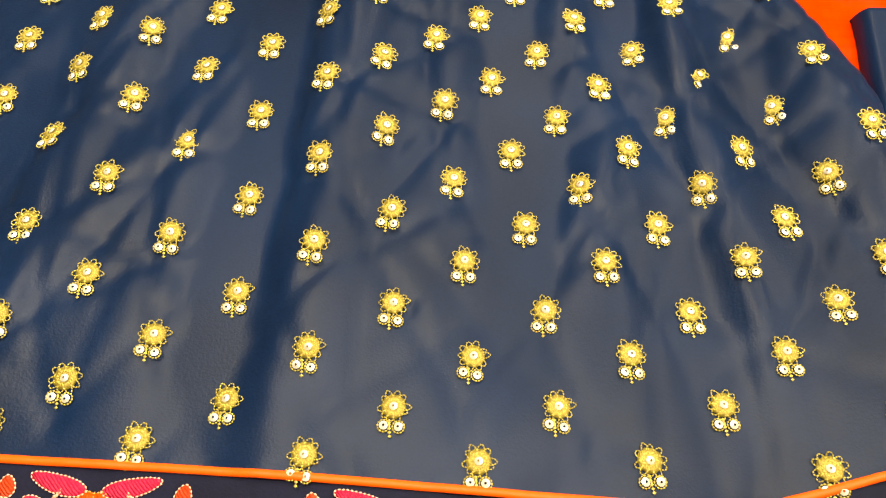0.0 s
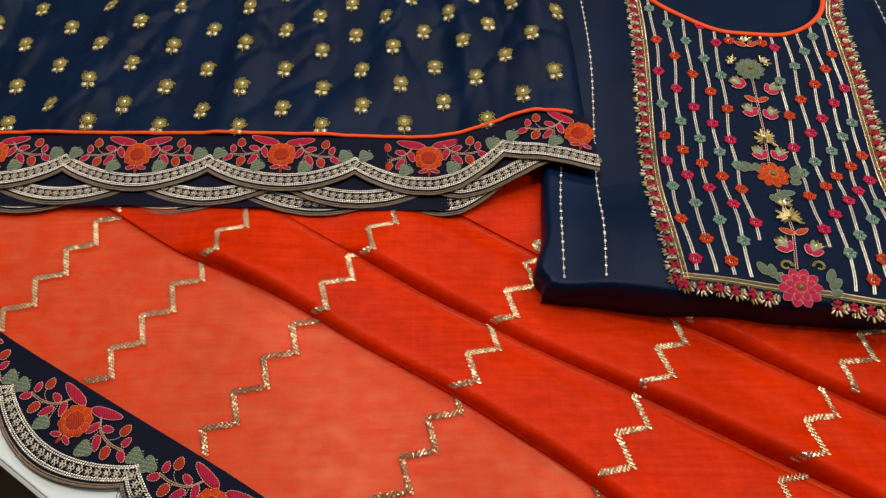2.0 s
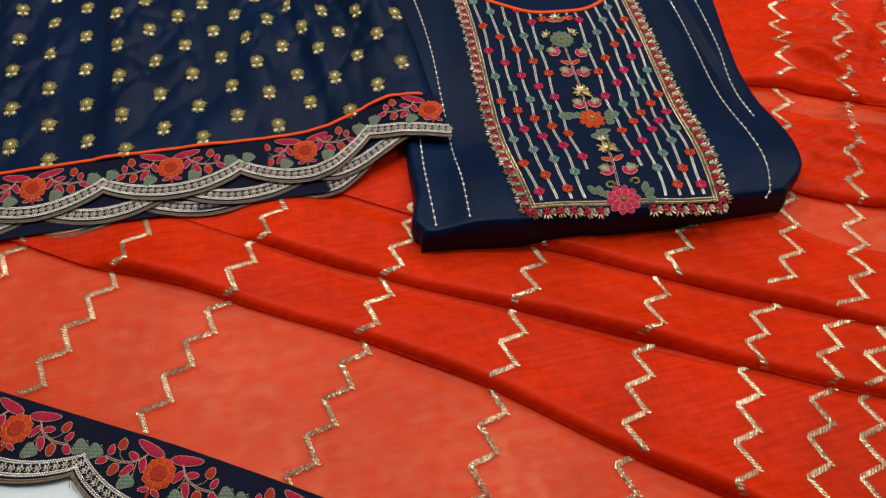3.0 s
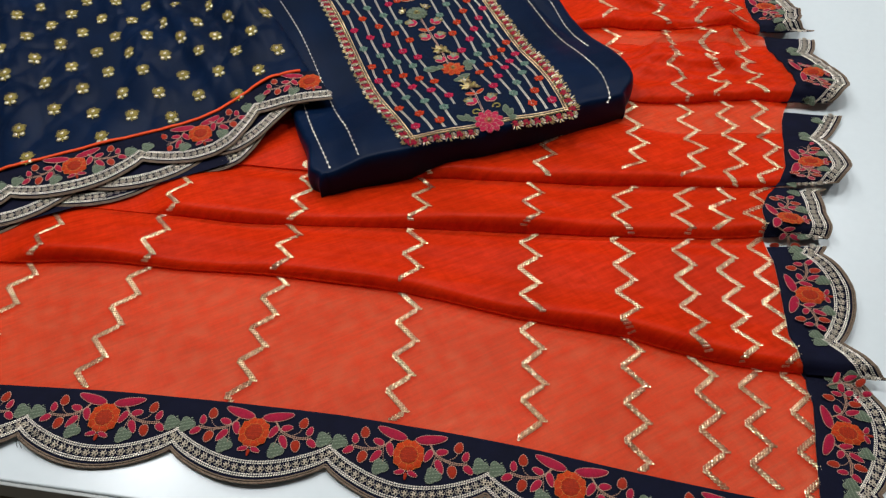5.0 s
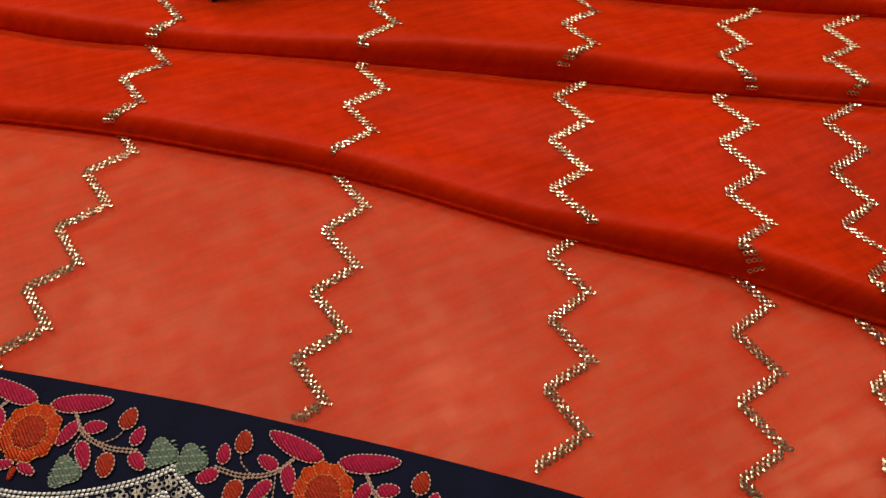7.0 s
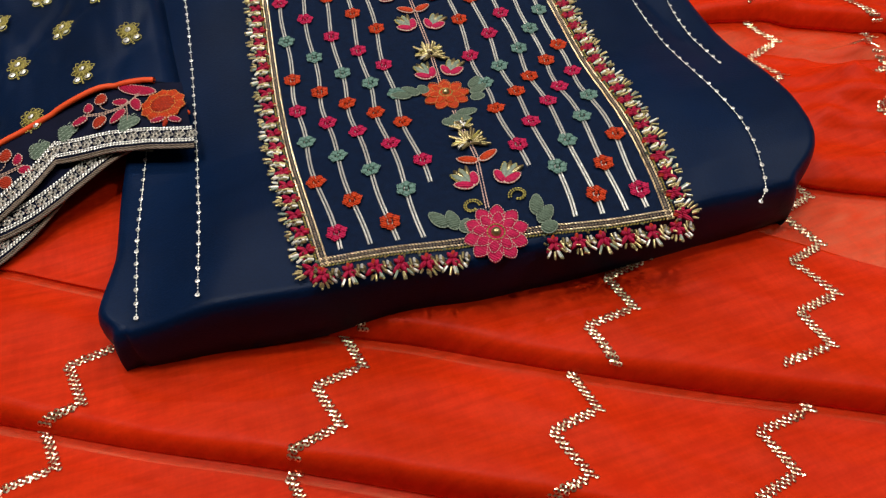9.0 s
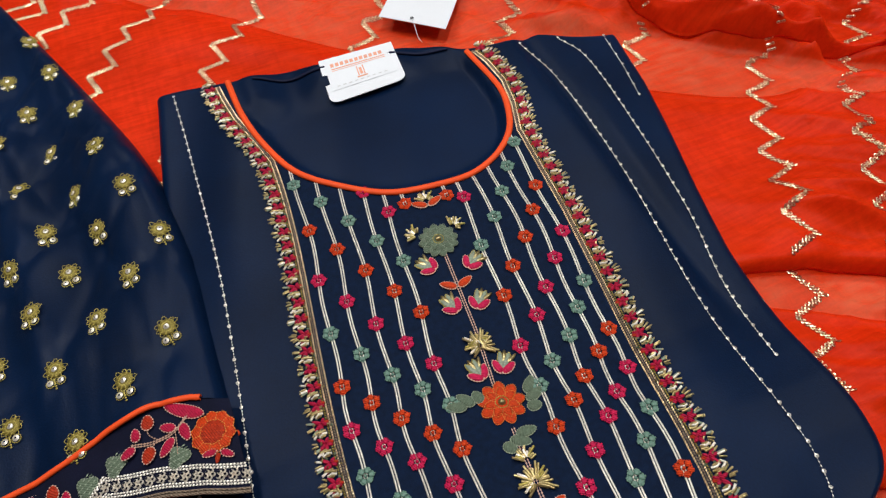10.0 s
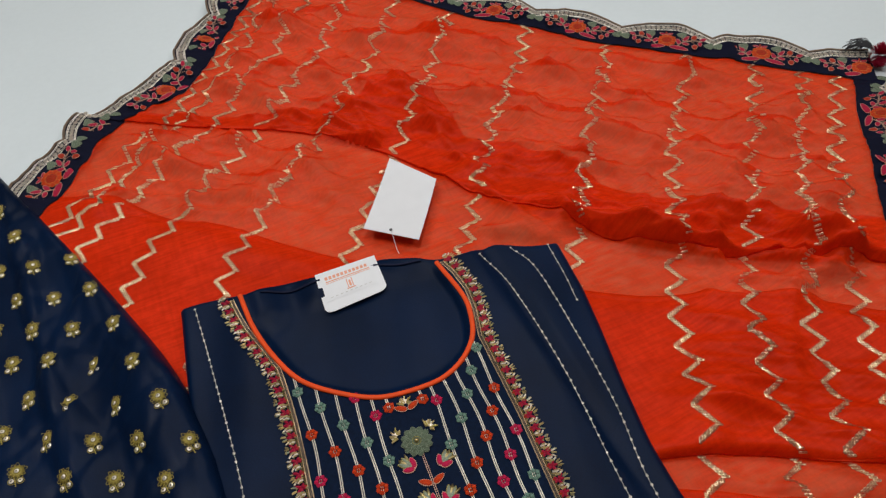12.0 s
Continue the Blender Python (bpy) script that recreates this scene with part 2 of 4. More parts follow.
def blob(build, outline, height, mat, z0=0.0003):
    """A padded satin-stitch patch with a rounded top."""
    o = np.asarray(outline, float)
    n = len(o)
    c = o.mean(0)
    rings = [np.c_[o, np.full(n, 0.0)], np.c_[o, np.full(n, z0 + 0.5 * height)], np.c_[c + (o - c) * 0.7, np.full(n, z0 + height)]]
    v = np.vstack([*rings, [[c[0], c[1], z0 + height * 1.1]]])
    f = []
    for r in range(2):
        for i in range(n):
            j = (i + 1) % n
            f.append((r * n + i, r * n + j, (r + 1) * n + j, (r + 1) * n + i))
    for i in range(n):
        f.append((2 * n + i, 2 * n + (i + 1) % n, 3 * n))
    build.add(v, f, mat)


def leaf_outline(base, tip, width, n=14, bend=0.0):
    base, tip = np.asarray(base, float), np.asarray(tip, float)
    d = tip - base
    s = np.array([-d[1], d[0]]) / np.linalg.norm(d)
    out = []
    for i in range(n):
        a = 2 * math.pi * i / n
        t = 0.5 - 0.5 * math.cos(a)
        w = width * 0.5 * math.sin(a) * (1.15 - 0.35 * t)
        out.append(base + d * t + s * (w + bend * math.sin(math.pi * t)))
    return np.array(out)


def leaf(build, base, tip, width, mat, edge, height=0.0008, bend=0.0, step=0.0017):
    o = leaf_outline(base, tip, width, bend=bend)
    blob(build, o, height, mat)
    if edge is not None:
        line = np.c_[np.vstack([o, o[:1]]), np.full(len(o) + 1, 0.0006)]
        stitches(build, line, edge, step=step, length=0.0016, width=0.0009, height=0.0010)


def disc_outline(c, r, lobes=0, depth=0.0, n=20, squash=1.0):
    a = np.linspace(0, 2 * math.pi, n, endpoint=False)
    rr = r * (1 + depth * np.cos(lobes * a)) if lobes else np.full(n, r)
    return np.c_[c[0] + rr * np.cos(a), c[1] + squash * rr * np.sin(a)]


def closed(o, z):
    return np.c_[np.vstack([o, o[:1]]), np.full(len(o) + 1, z)]


def frame_at(F, a, b, lift=0.0006, flip=False):
    """The pose of a small motif on a surface F(a, b): x along a, y against b."""
    p = np.array(F(a, b))
    ta = np.array(F(a + 0.003, b)) - np.array(F(a - 0.003, b))
    tb = np.array(F(a, b + 0.003)) - np.array(F(a, b - 0.003))
    x = norm(ta)
    y = -norm(tb)
    z = norm(np.cross(x, y))
    if z[2] < 0:
        x, z = -x, -z
    y = np.cross(z, x)
    m = Matrix(((x[0], y[0], z[0], p[0]), (x[1], y[1], z[1], p[1]), (x[2], y[2], z[2], p[2]), (0, 0, 0, 1)))
    return m @ Matrix.Translation((0, 0, lift))


# ---- embroidered motifs of the scalloped borders, drawn round their own middles ----
def big_flower():
    b = Build()
    o = disc_outline((0, 0), 0.0115, 10, 0.07, 40)
    blob(b, o, 0.0008, TH_ORANGE)
    for i in range(10):
        a = 2 * math.pi * (i + 0.5) / 10
        d = np.array([math.cos(a), math.sin(a)])
        stitches(b, np.c_[np.array([d * 0.0064, d * 0.0108]), [0.0012, 0.0008]], TH_AMBER, step=0.0015, length=0.0014, width=0.0006, height=0.0006)
    blob(b, disc_outline((0, 0), 0.0068, 9, 0.05, 27), 0.0014, TH_RUST)
    for k in range(-3, 4):
        h = math.sqrt(max(0, 0.0060 ** 2 - (0.0017 * k) ** 2))
        stitches(b, np.array([(-h, 0.0017 * k, 0.0016), (h, 0.0017 * k + 0.0003, 0.0016)]), TH_RUST if k % 2 else TH_ORANGE, step=0.0020, length=0.0021, width=0.0009, height=0.0006)
    stitches(b, closed(disc_outline((0, 0), 0.0068, 9, 0.05, 27), 0.0013), TH_AMBER, step=0.0015, length=0.0014, width=0.0007, height=0.0008)
    stitches(b, closed(o * 0.99, 0.0006), TH_AMBER, step=0.0018, length=0.0017, width=0.0008, height=0.0009)
    return b.mesh("flower")


def wing_leaf(s):
    b = Build()
    leaf(b, (s * 0.002, 0.0), (s * 0.0255, 0.0055), 0.0075, TH_CRIMSON, TH_TAN, bend=-s * 0.0006)
    return b.mesh("petal_leaf")


def bottom_bud():
    b = Build()
    for s in (-1, 1):
        leaf(b, (s * 0.001, 0.002), (s * 0.0085, -0.0005), 0.0038, TH_CRIMSON, TH_TAN)
    leaf(b, (0, 0.001), (0, -0.0045), 0.0025, TH_RUST, None)
    return b.mesh("bud")


def vine(s):
    """Side spray: brown stem, crimson leaves, two orange buds."""
    b = Build()

    def L(base, tip, w, mat):
        leaf(b, (s * base[0], base[1]), (s * tip[0], tip[1]), w, mat, TH_TAN)

    for off in (-0.0006, 0.0006):
        stem = smooth_curve([(s * 0.0, 0.010 + off, 0.0006), (s * 0.007, 0.002 + off, 0.0006), (s * 0.018, -0.0015 + off, 0.0006), (s * 0.029, -0.001 + off, 0.0006)], 30)
        stitches(b, stem, TH_STEM, length=0.0020, width=0.0012)
    stitches(b, smooth_curve([(s * 0.006, 0.002, 0.0006), (s * 0.0045, -0.006, 0.0006), (s * 0.004, -0.010, 0.0006)], 14), TH_STEM, length=0.0018, width=0.0009)
    stitches(b, smooth_curve([(s * 0.014, -0.001, 0.0006), (s * 0.020, 0.003, 0.0006), (s * 0.022, 0.008, 0.0006)], 14), TH_STEM, length=0.0018, width=0.0009)
    stitches(b, np.array([(s * 0.016, -0.0015, 0.0006), (s * 0.020, -0.006, 0.0006)]), TH_STEM, length=0.0018, width=0.0009)
    L((0.003, 0.006), (-0.0015, -0.004), 0.0055, TH_CRIMSON)
    L((0.006, 0.004), (0.0145, 0.0065), 0.0052, TH_CRIMSON)
    L((0.007, -0.001), (0.0130, -0.0105), 0.0056, TH_CRIMSON)
    L((0.0270, 0.001), (0.0285, 0.0085), 0.0052, TH_CRIMSON)
    L((0.0275, -0.002), (0.0345, -0.0070), 0.0054, TH_CRIMSON)
    L((0.0210, 0.0065), (0.0225, 0.0150), 0.0068, TH_RUST)
    L((0.0185, -0.0035), (0.0210, -0.0125), 0.0070, TH_RUST)
    return b.mesh("vine")


def green_leaf():
    b = Build()
    o = disc_outline((0, 0), 0.0054, 3, 0.20, 24, 1.0)
    blob(b, o, 0.0006, TH_GREEN)
    for k in range(-3, 4):
        h = 0.0046 * math.sqrt(max(0.1, 1 - (k / 3.6) ** 2))
        stitches(b, np.array([(-h, 0.0014 * k - 0.0012, 0.0008), (h, 0.0014 * k + 0.0012, 0.0008)]), TH_SAGE if k % 2 else TH_GREEN, step=0.0023, length=0.0025, width=0.0010, height=0.0007)
    stitches(b, closed(o, 0.0005), TH_SAGE, step=0.0017, length=0.0017, width=0.0009, height=0.0008)
    return b.mesh("green_leaf")


FLOWER, BUD, GLEAF = big_flower(), bottom_bud(), green_leaf()
WING = {s: wing_leaf(s) for s in (-1, 1)}
VINE = {s: vine(s) for s in (-1, 1)}


def rosette_shape():
    v, f = [], []

    def ring(cx, cy, r0, r1, n, h):
        m = len(v)
        for i in range(n):
            a = 2 * math.pi * i / n
            v.extend([(cx + r1 * math.cos(a), cy + r1 * math.sin(a), 0.0), (cx + r0 * math.cos(a), cy + r0 * math.sin(a), h)])
        for i in range(n):
            j = (i + 1) % n
            f.append((m + 2 * i, m + 2 * j, m + 2 * j + 1, m + 2 * i + 1))

    for i in range(5):
        a = 2 * math.pi * i / 5
        ring(0.64 * math.cos(a), 0.64 * math.sin(a), 0.25, 0.44, 7, 0.35)
    ring(0, 0, 0.08, 0.30, 6, 0.5)
    return v, f


ROSETTE = rosette_shape()


def border(owner, F, a0, a1, phase, period, motifs=True, d0=0.041, d1=0.020, trim=SILVER, gather=1.0):
    """A scalloped embroidered band along F(a, b): a along the edge, b outward from the seam."""
    d = lambda a: d0 + d1 * np.abs(np.cos(math.pi * (a - phase) / period)) ** 0.8
    cusps = [phase + period * (k + 0.5) for k in range(-30, 30)]
    A = np.unique(np.concatenate([np.linspace(a0, a1, max(8, int((a1 - a0) / 0.0035))), [c for c in cusps if a0 < c < a1]]))
    rows = 9
    cloth = Build()
    pts = np.array([[F(a, d(a) * j / (rows - 1)) for j in range(rows)] for a in A])
    cloth.add(pts.reshape(-1, 3), grid_faces(len(A), rows), BAND)
    lower = pts.copy()
    lower[:, :, 2] -= 0.0008
    cloth.add(lower.reshape(-1, 3), grid_faces(len(A), rows), BAND)
    band = part("border_band", cloth, owner, label="navy border cloth with scalloped edge")
    lines = Build()
    for off, w in ((0.0052, 0.0011), (0.0068, 0.0011), (0.0150, 0.0011), (0.0166, 0.0011)):
        line = np.array([F(a, d(a) - off) for a in A]) + (0, 0, 0.0007)
        stitches(lines, line, trim, step=0.0018, length=0.0021, width=0.0015, height=0.0011, lean=0.45)
    part("chain_stitch", lines, band, label="silver chain-stitched double lines")
    cord = Build()
    tube(cord, np.array([F(a, d(a) - 0.0004) for a in A]) + (0, 0, 0.0003), 0.0009, TH_CORD, 6, 0.8, 0.0025)
    tube(cord, np.array([F(a, d(a) - 0.0022) for a in A]) + (0, 0, 0.0005), 0.0006, TH_CORD, 5, 0.8, 0.0025)
    part("edge_cord", cord, band, label="beige corded edge")
    line = np.array([F(a, d(a) - 0.0109) for a in A]) + (0, 0, 0.0006)
    p, t = resample(line, 0.0064)
    up = np.zeros_like(p)
    up[:, 2] = 1
    side = norm(np.cross(up, t))
    ros = Build()
    v, f = scatter(*ROSETTE, p, t, side, np.cross(t, side), 0.0030)
    ros.add(v, f, trim)
    part("rosette_trim", ros, band, label="silver rosette trim", kind="stuff")
    if not motifs:
        return
    k0, k1 = math.floor((a0 - phase) / period) - 1, math.ceil((a1 - phase) / period) + 1
    for k in range(k0, k1 + 1):
        c = phase + period * k

        def put(name, mesh, da, b, size, reach=0.0):
            da, reach = da * gather, reach * gather
            if a0 + size * 0.4 < c + da < a1 - size * 0.4 and a0 < c + da + reach < a1:
                m = frame_at(F, c + da, b) @ Matrix.Diagonal((gather, 1, 1, 1))
                part(name, mesh, band, m)

        put("flower", FLOWER, 0, 0.0225, 0.011)
        hand = frame_at(F, c, 0.02)
        flipped = np.dot(np.array(F(c + 0.01, 0.02)) - np.array(F(c, 0.02)), np.array(hand.col[0][:3])) < 0
        for s in (-1, 1):
            sm = -s if flipped else s
            put("petal_leaf", WING[sm], 0.001 * s, 0.0105, 0.012, s * 0.024)
            put("vine", VINE[sm], s * 0.0135, 0.0215, 0.016, s * 0.032)
            put("green_leaf", GLEAF, s * 0.0195, 0.0345, 0.006)
            put("green_leaf", GLEAF, s * 0.0525, 0.0215, 0.006)
        put("bud", BUD, 0, 0.0365, 0.006)


# ---- the room ----
def slab(name, corners, z0, z1, mat, owner=None, bev=0.0, label=""):
    bm = bmesh.new()
    low = [bm.verts.new((x, y, z0)) for x, y in corners]
    face = bm.faces.new(low)
    ext = bmesh.ops.extrude_face_region(bm, geom=[face])
    for g in ext["geom"]:
        if isinstance(g, bmesh.types.BMVert):
            g.co.z = z1
    bmesh.ops.recalc_face_normals(bm, faces=bm.faces)
    if bev:
        bmesh.ops.bevel(bm, geom=list(bm.edges), offset=bev, segments=3, affect="EDGES", profile=0.5)
    me = bpy.data.meshes.new(name)
    bm.to_mesh(me)
    bm.free()
    me.materials.append(mat)
    return part(name, me, owner, label=label)


def rect(u0, u1, v0, v1):
    return [W(u, v)[:2] for u, v in ((u0, v0), (u1, v0), (u1, v1), (u0, v1))]


tagged(slab("floor", rect(-3.0, 3.4, -2.4, 3.6), -0.85, -0.75, FLOOR), "dark brown matt floor", "floor", kind="structure")
tagged(slab("ceiling", rect(-3.0, 3.4, -2.4, 3.6), CEIL, CEIL + 0.1, CEILING), "white painted ceiling with downlights", "ceiling", kind="structure")
for nm, r in (("wall_south", (-3.1, 3.5, -2.5, -2.4)), ("wall_north", (-3.1, 3.5, 3.6, 3.7)), ("wall_west", (-3.1, -3.0, -2.4, 3.6)), ("wall_east", (3.4, 3.5, -2.4, 3.6))):
    tagged(slab(nm, rect(*r), -0.85, CEIL + 0.1, WALL), "plain grey-beige painted wall", "wall", kind="structure")


def downlight_or_fill(lu, lv):
    e = thing("downlight_or_fill", W(lu, lv, CEIL), "round recessed white ceiling lamp, switched on; the back row is added fill", "ceiling light", "ceiling downlights")
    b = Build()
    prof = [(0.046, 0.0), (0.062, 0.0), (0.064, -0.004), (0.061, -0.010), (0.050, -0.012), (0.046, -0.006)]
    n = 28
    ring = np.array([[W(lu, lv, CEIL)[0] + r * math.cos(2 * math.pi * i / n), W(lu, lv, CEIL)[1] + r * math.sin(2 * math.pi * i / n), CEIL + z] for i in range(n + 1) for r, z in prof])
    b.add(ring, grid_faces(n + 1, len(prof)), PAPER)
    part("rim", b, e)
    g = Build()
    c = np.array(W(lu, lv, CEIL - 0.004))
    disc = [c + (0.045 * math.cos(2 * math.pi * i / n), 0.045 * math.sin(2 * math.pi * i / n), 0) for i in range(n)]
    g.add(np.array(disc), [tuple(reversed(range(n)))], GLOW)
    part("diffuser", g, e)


# the added back-row fill lamps get the same ceiling fitting
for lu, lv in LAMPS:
    downlight_or_fill(lu, lv)

TU0, TU1, TV0, TV1 = -1.1, 1.55, -0.271, 1.75
table = thing("table", W(0.22, 0.7, -0.75), "white laminate shop table with a pale grey edge", "table")
slab("tabletop", rect(TU0, TU1, TV0, TV1), -0.028, 0.0, LAMINATE, table, 0.0015)
slab("edge_band", rect(TU0 - 0.0015, TU1 + 0.0015, TV0 - 0.003, TV0 - 0.0002), -0.029, -0.0015, EDGE, table, 0.0006, "pale grey edge strip")
for cu in (TU0 + 0.08, TU1 - 0.14):
    for cv in (TV0 + 0.10, TV1 - 0.14):
        slab("leg", rect(cu, cu + 0.05, cv, cv + 0.05), -0.75, -0.028, STEEL, table, 0.004)

# ---- the folded orange dupatta ----
def ease(t):
    t = np.clip(t, 0, 1)
    return t * t * (3 - 2 * t)


def knots(us, vs):
    us, vs = np.array(us, float), np.array(vs, float)

    def f(u):
        u = np.asarray(u, float)
        return (np.interp(u - 0.02, us, vs) + np.interp(u, us, vs) * 2 + np.interp(u + 0.02, us, vs)) / 4
    return f


# pleat fronts across the table, by u
FOLD = {
    1: knots([-0.3, -0.03, 0.016, 0.068, 0.121, 0.21, 0.31, 0.37, 0.42, 0.465, 0.51, 0.555, 0.6, 0.65], [-0.086, -0.0875, -0.08, -0.074, -0.074, -0.0695, -0.0705, -0.078, -0.0855, -0.089, -0.0915, -0.102, -0.1086, -0.108]),
    2: knots([-0.3, 0.02, 0.096, 0.152, 0.204, 0.257, 0.31, 0.36, 0.41, 0.46, 0.51, 0.56, 0.6, 0.65], [-0.016, -0.0155, -0.0155, -0.015, -0.0115, -0.0085, -0.002, 0.002, 0.006, 0.0105, 0.0136, 0.017, 0.0216, 0.033]),
    3: knots([-0.3, 0.13, 0.31, 0.35, 0.41, 0.46, 0.51, 0.57, 0.62, 0.67], [0.054, 0.059, 0.062, 0.0673, 0.0684, 0.073, 0.078, 0.084, 0.087, 0.099]),
    4: knots([-0.3, 0.45, 0.53, 0.574, 0.634, 0.69], [0.224, 0.209, 0.2054, 0.2105, 0.221, 0.224]),
    5: knots([-0.3, 0.45, 0.51, 0.55, 0.69], [0.314, 0.324, 0.34, 0.346, 0.345]),
    6: knots([-0.166, -0.046, 0.009, 0.065, 0.115, 0.172, 0.22, 0.27, 0.32, 0.367, 0.407, 0.462, 0.516, 0.578, 0.66, 0.72], [0.674, 0.6743, 0.679, 0.6805, 0.671, 0.659, 0.636, 0.607, 0.588, 0.5775, 0.56, 0.5515, 0.548, 0.549, 0.5604, 0.564]),
}
# where the layer underneath each pleat turns back
TURN = {
    1: lambda u: FOLD[2](u) - 0.004,
    2: lambda u: FOLD[3](u) - 0.004,
    3: knots([-0.3, 0.5, 0.57, 0.70], [0.19, 0.172, 0.160, 0.178]),
    4: lambda u: FOLD[5](u) - knots([-0.3, 0.45, 0.55, 0.7], [0.01, 0.02, 0.035, 0.02])(u),
    5: knots([-0.17, -0.107, -0.032, 0.03, 0.084, 0.123, 0.16, 0.45, 0.52, 0.62, 0.7], [0.543, 0.547, 0.526, 0.526, 0.513, 0.503, 0.497, 0.487, 0.503, 0.508, 0.50]),
    6: knots([-0.106, 0.021, 0.093, 0.1125, 0.14, 0.186, 0.237, 0.275, 0.342, 0.386, 0.423, 0.492, 0.576, 0.657], [0.693, 0.704, 0.750, 0.786, 0.793, 0.783, 0.733, 0.696, 0.675, 0.653, 0.631, 0.619, 0.621, 0.620]),
}
U_RIGHT = knots([-0.3, -0.205, -0.113, -0.10, -0.003, 0.0115, 0.03, 0.08, 0.099, 0.213, 0.239, 0.345, 0.389, 0.50, 0.62, 0.707, 0.795, 0.856, 0.97], [0.643, 0.645, 0.656, 0.641, 0.644, 0.641, 0.635, 0.642, 0.667, 0.682, 0.700, 0.676, 0.664, 0.677, 0.692, 0.699, 0.702, 0.708, 0.71])
U_LEFT = knots([-0.3, -0.05, 0.30, 0.512, 0.644, 0.67, 0.698, 0.736, 0.797, 0.97], [-0.30, -0.30, -0.215, -0.1715, -0.163, -0.165, -0.137, -0.101, -0.099, -0.098])
V_FRONT = knots([-0.30, -0.08, 0.03, 0.12, 0.21, 0.30, 0.388, 0.445, 0.49, 0.54, 0.576, 0.66], [-0.212, -0.208, -0.2005, -0.194, -0.191, -0.190, -0.1935, -0.1975, -0.2025, -0.2075, -0.2105, -0.2165])
V_BACK = knots([-0.12, 0.05, 0.149, 0.243, 0.36, 0.433, 0.539, 0.639, 0.709, 0.74], [1.02, 1.0, 0.974, 0.943, 0.915, 0.8965, 0.8828, 0.8675, 0.856, 0.852])

WAVES = [(random.uniform(-22, 22), random.uniform(40, 150), random.uniform(0, 6.28), random.uniform(0.5, 1.0)) for _ in range(9)]
CRUMPLE = [(random.uniform(-60, 60), random.uniform(-50, 50), random.uniform(0, 6.28)) for _ in range(8)]


CREASES = [(9, 38, 0.3, 1.6), (-14, 29, 2.0, 1.4), (26, 21, 4.1, 1.2), (34, -12, 1.2, 1.0), (5, 61, 5.2, 1.0), (8, 104, 0.9, 0.7), (-13, 139, 3.3, 0.55), (41, 77, 2.6, 0.6)]


def ripple(u, v):
    s = sum(a * np.sin(ku * u + kv * v + ph) for ku, kv, ph, a in WAVES) / 9
    c = sum(np.sin(ku * u + kv * v + ph) for ku, kv, ph in CRUMPLE) / 3.5
    loose = ease((u - 0.46) / 0.08) * ease((v - 0.18) / 0.08) * ease((0.60 - v) / 0.05)
    back = ease((v - 0.50) / 0.06)
    front = 0.35 + 0.65 * ease((v + 0.11) / 0.04)
    x, y = UX * u - UY * v, UY * u + UX * v
    front = front * (1 - 0.7 * ease((y + 0.04) / 0.03) * ease((0.26 - x) / 0.03) * ease((0.42 - y) / 0.05))
    crease = sum(h * (1 - np.abs(np.sin(ku * u + kv * v + ph + 0.8 * np.sin(13 * u + 9 * v + ph)))) ** 2.2 for ku, kv, ph, h in CREASES)
    c = c + (crease - 1.5) * (0.35 + 0.45 * back + 0.2 * loose)
    calm = ease((u - U_LEFT(v) - 0.004) / 0.06) * ease((U_RIGHT(v) - 0.004 - u) / 0.06) * ease((V_BACK(u) - 0.01 - v) / 0.05)
    calm = calm * (1 - 0.85 * np.exp(-(((u - 0.199) / 0.075) ** 2 + ((v - 0.577) / 0.06) ** 2)))
    loose, back = loose * (0.25 + 0.75 * calm), back * (0.12 + 0.88 * calm)
    r = 0.0015 + 0.0022 * s * front * (1 + 1.3 * back) + (0.0013 * front * front + 0.0075 * loose + 0.0080 * back) * (c + 0.4)
    return 0.5 * (r + np.sqrt(r * r + 0.0012 ** 2))


def crest(k, u):
    hidden = 1.0 if k not in (4, 5) else 0.12 + 0.88 * ease((u - 0.36) / 0.10)
    v = FOLD[k](u)
    x, y = UX * u - UY * (v + 0.012), UY * u + UX * (v + 0.012)
    hidden = hidden * (1 - 0.95 * ease((y + 0.062) / 0.022) * ease((0.285 - x) / 0.02))
    pressed = ease((y + 0.108 + 0.17 * (x - 0.19)) / 0.015) * ease((x - 0.165) / 0.015) * ease((0.575 - x) / 0.02)
    hidden = hidden * (1 - 0.93 * pressed)
    return hidden * (0.0150, 0.0140, 0.0145, 0.0130, 0.0130, 0.0135)[k - 1] * (0.8 + 0.35 * np.sin(17 * u + 2.1 * k) * np.sin(7 * u + k))


def cloth_at(k, u, a, lift=0.0):
    """A point of the top face of pleat k; in front of the fold a runs round its roll."""
    u, a = np.broadcast_arrays(np.asarray(u, float), np.asarray(a, float))
    if k == 0:
        v, z = a, 0.0012 + ripple(u, a)
    else:
        f, b = FOLD[k](u), TURN[k](u)
        d = np.maximum(a - f, 0)
        h = crest(k, u)
        top = 0.0012 + 0.0032 * ease((b - a) / 0.022) + 1.25 * h * (1 - np.exp(-d / 0.004)) * np.exp(-d / 0.028)
        th = np.clip((f - a) / 0.006, 0, math.pi)
        lip = 0.0012 + 0.0032 + 0.0 * h
        roll = 0.0026 + (lip - 0.0026) * (0.5 + 0.5 * np.cos(th))
        v = np.where(a < f, f - 0.0018 * np.sin(th), a)
        z = np.where(a < f, roll, top) + ripple(u, a)
    z = z + lift
    return np.stack([UX * u - UY * v, UY * u + UX * v, z], -1)


dupatta = thing("dupatta", W(0.25, 0.3, 0.0), "sheer orange dupatta, pleated, with zigzag sequins and embroidered navy border", "dupatta")

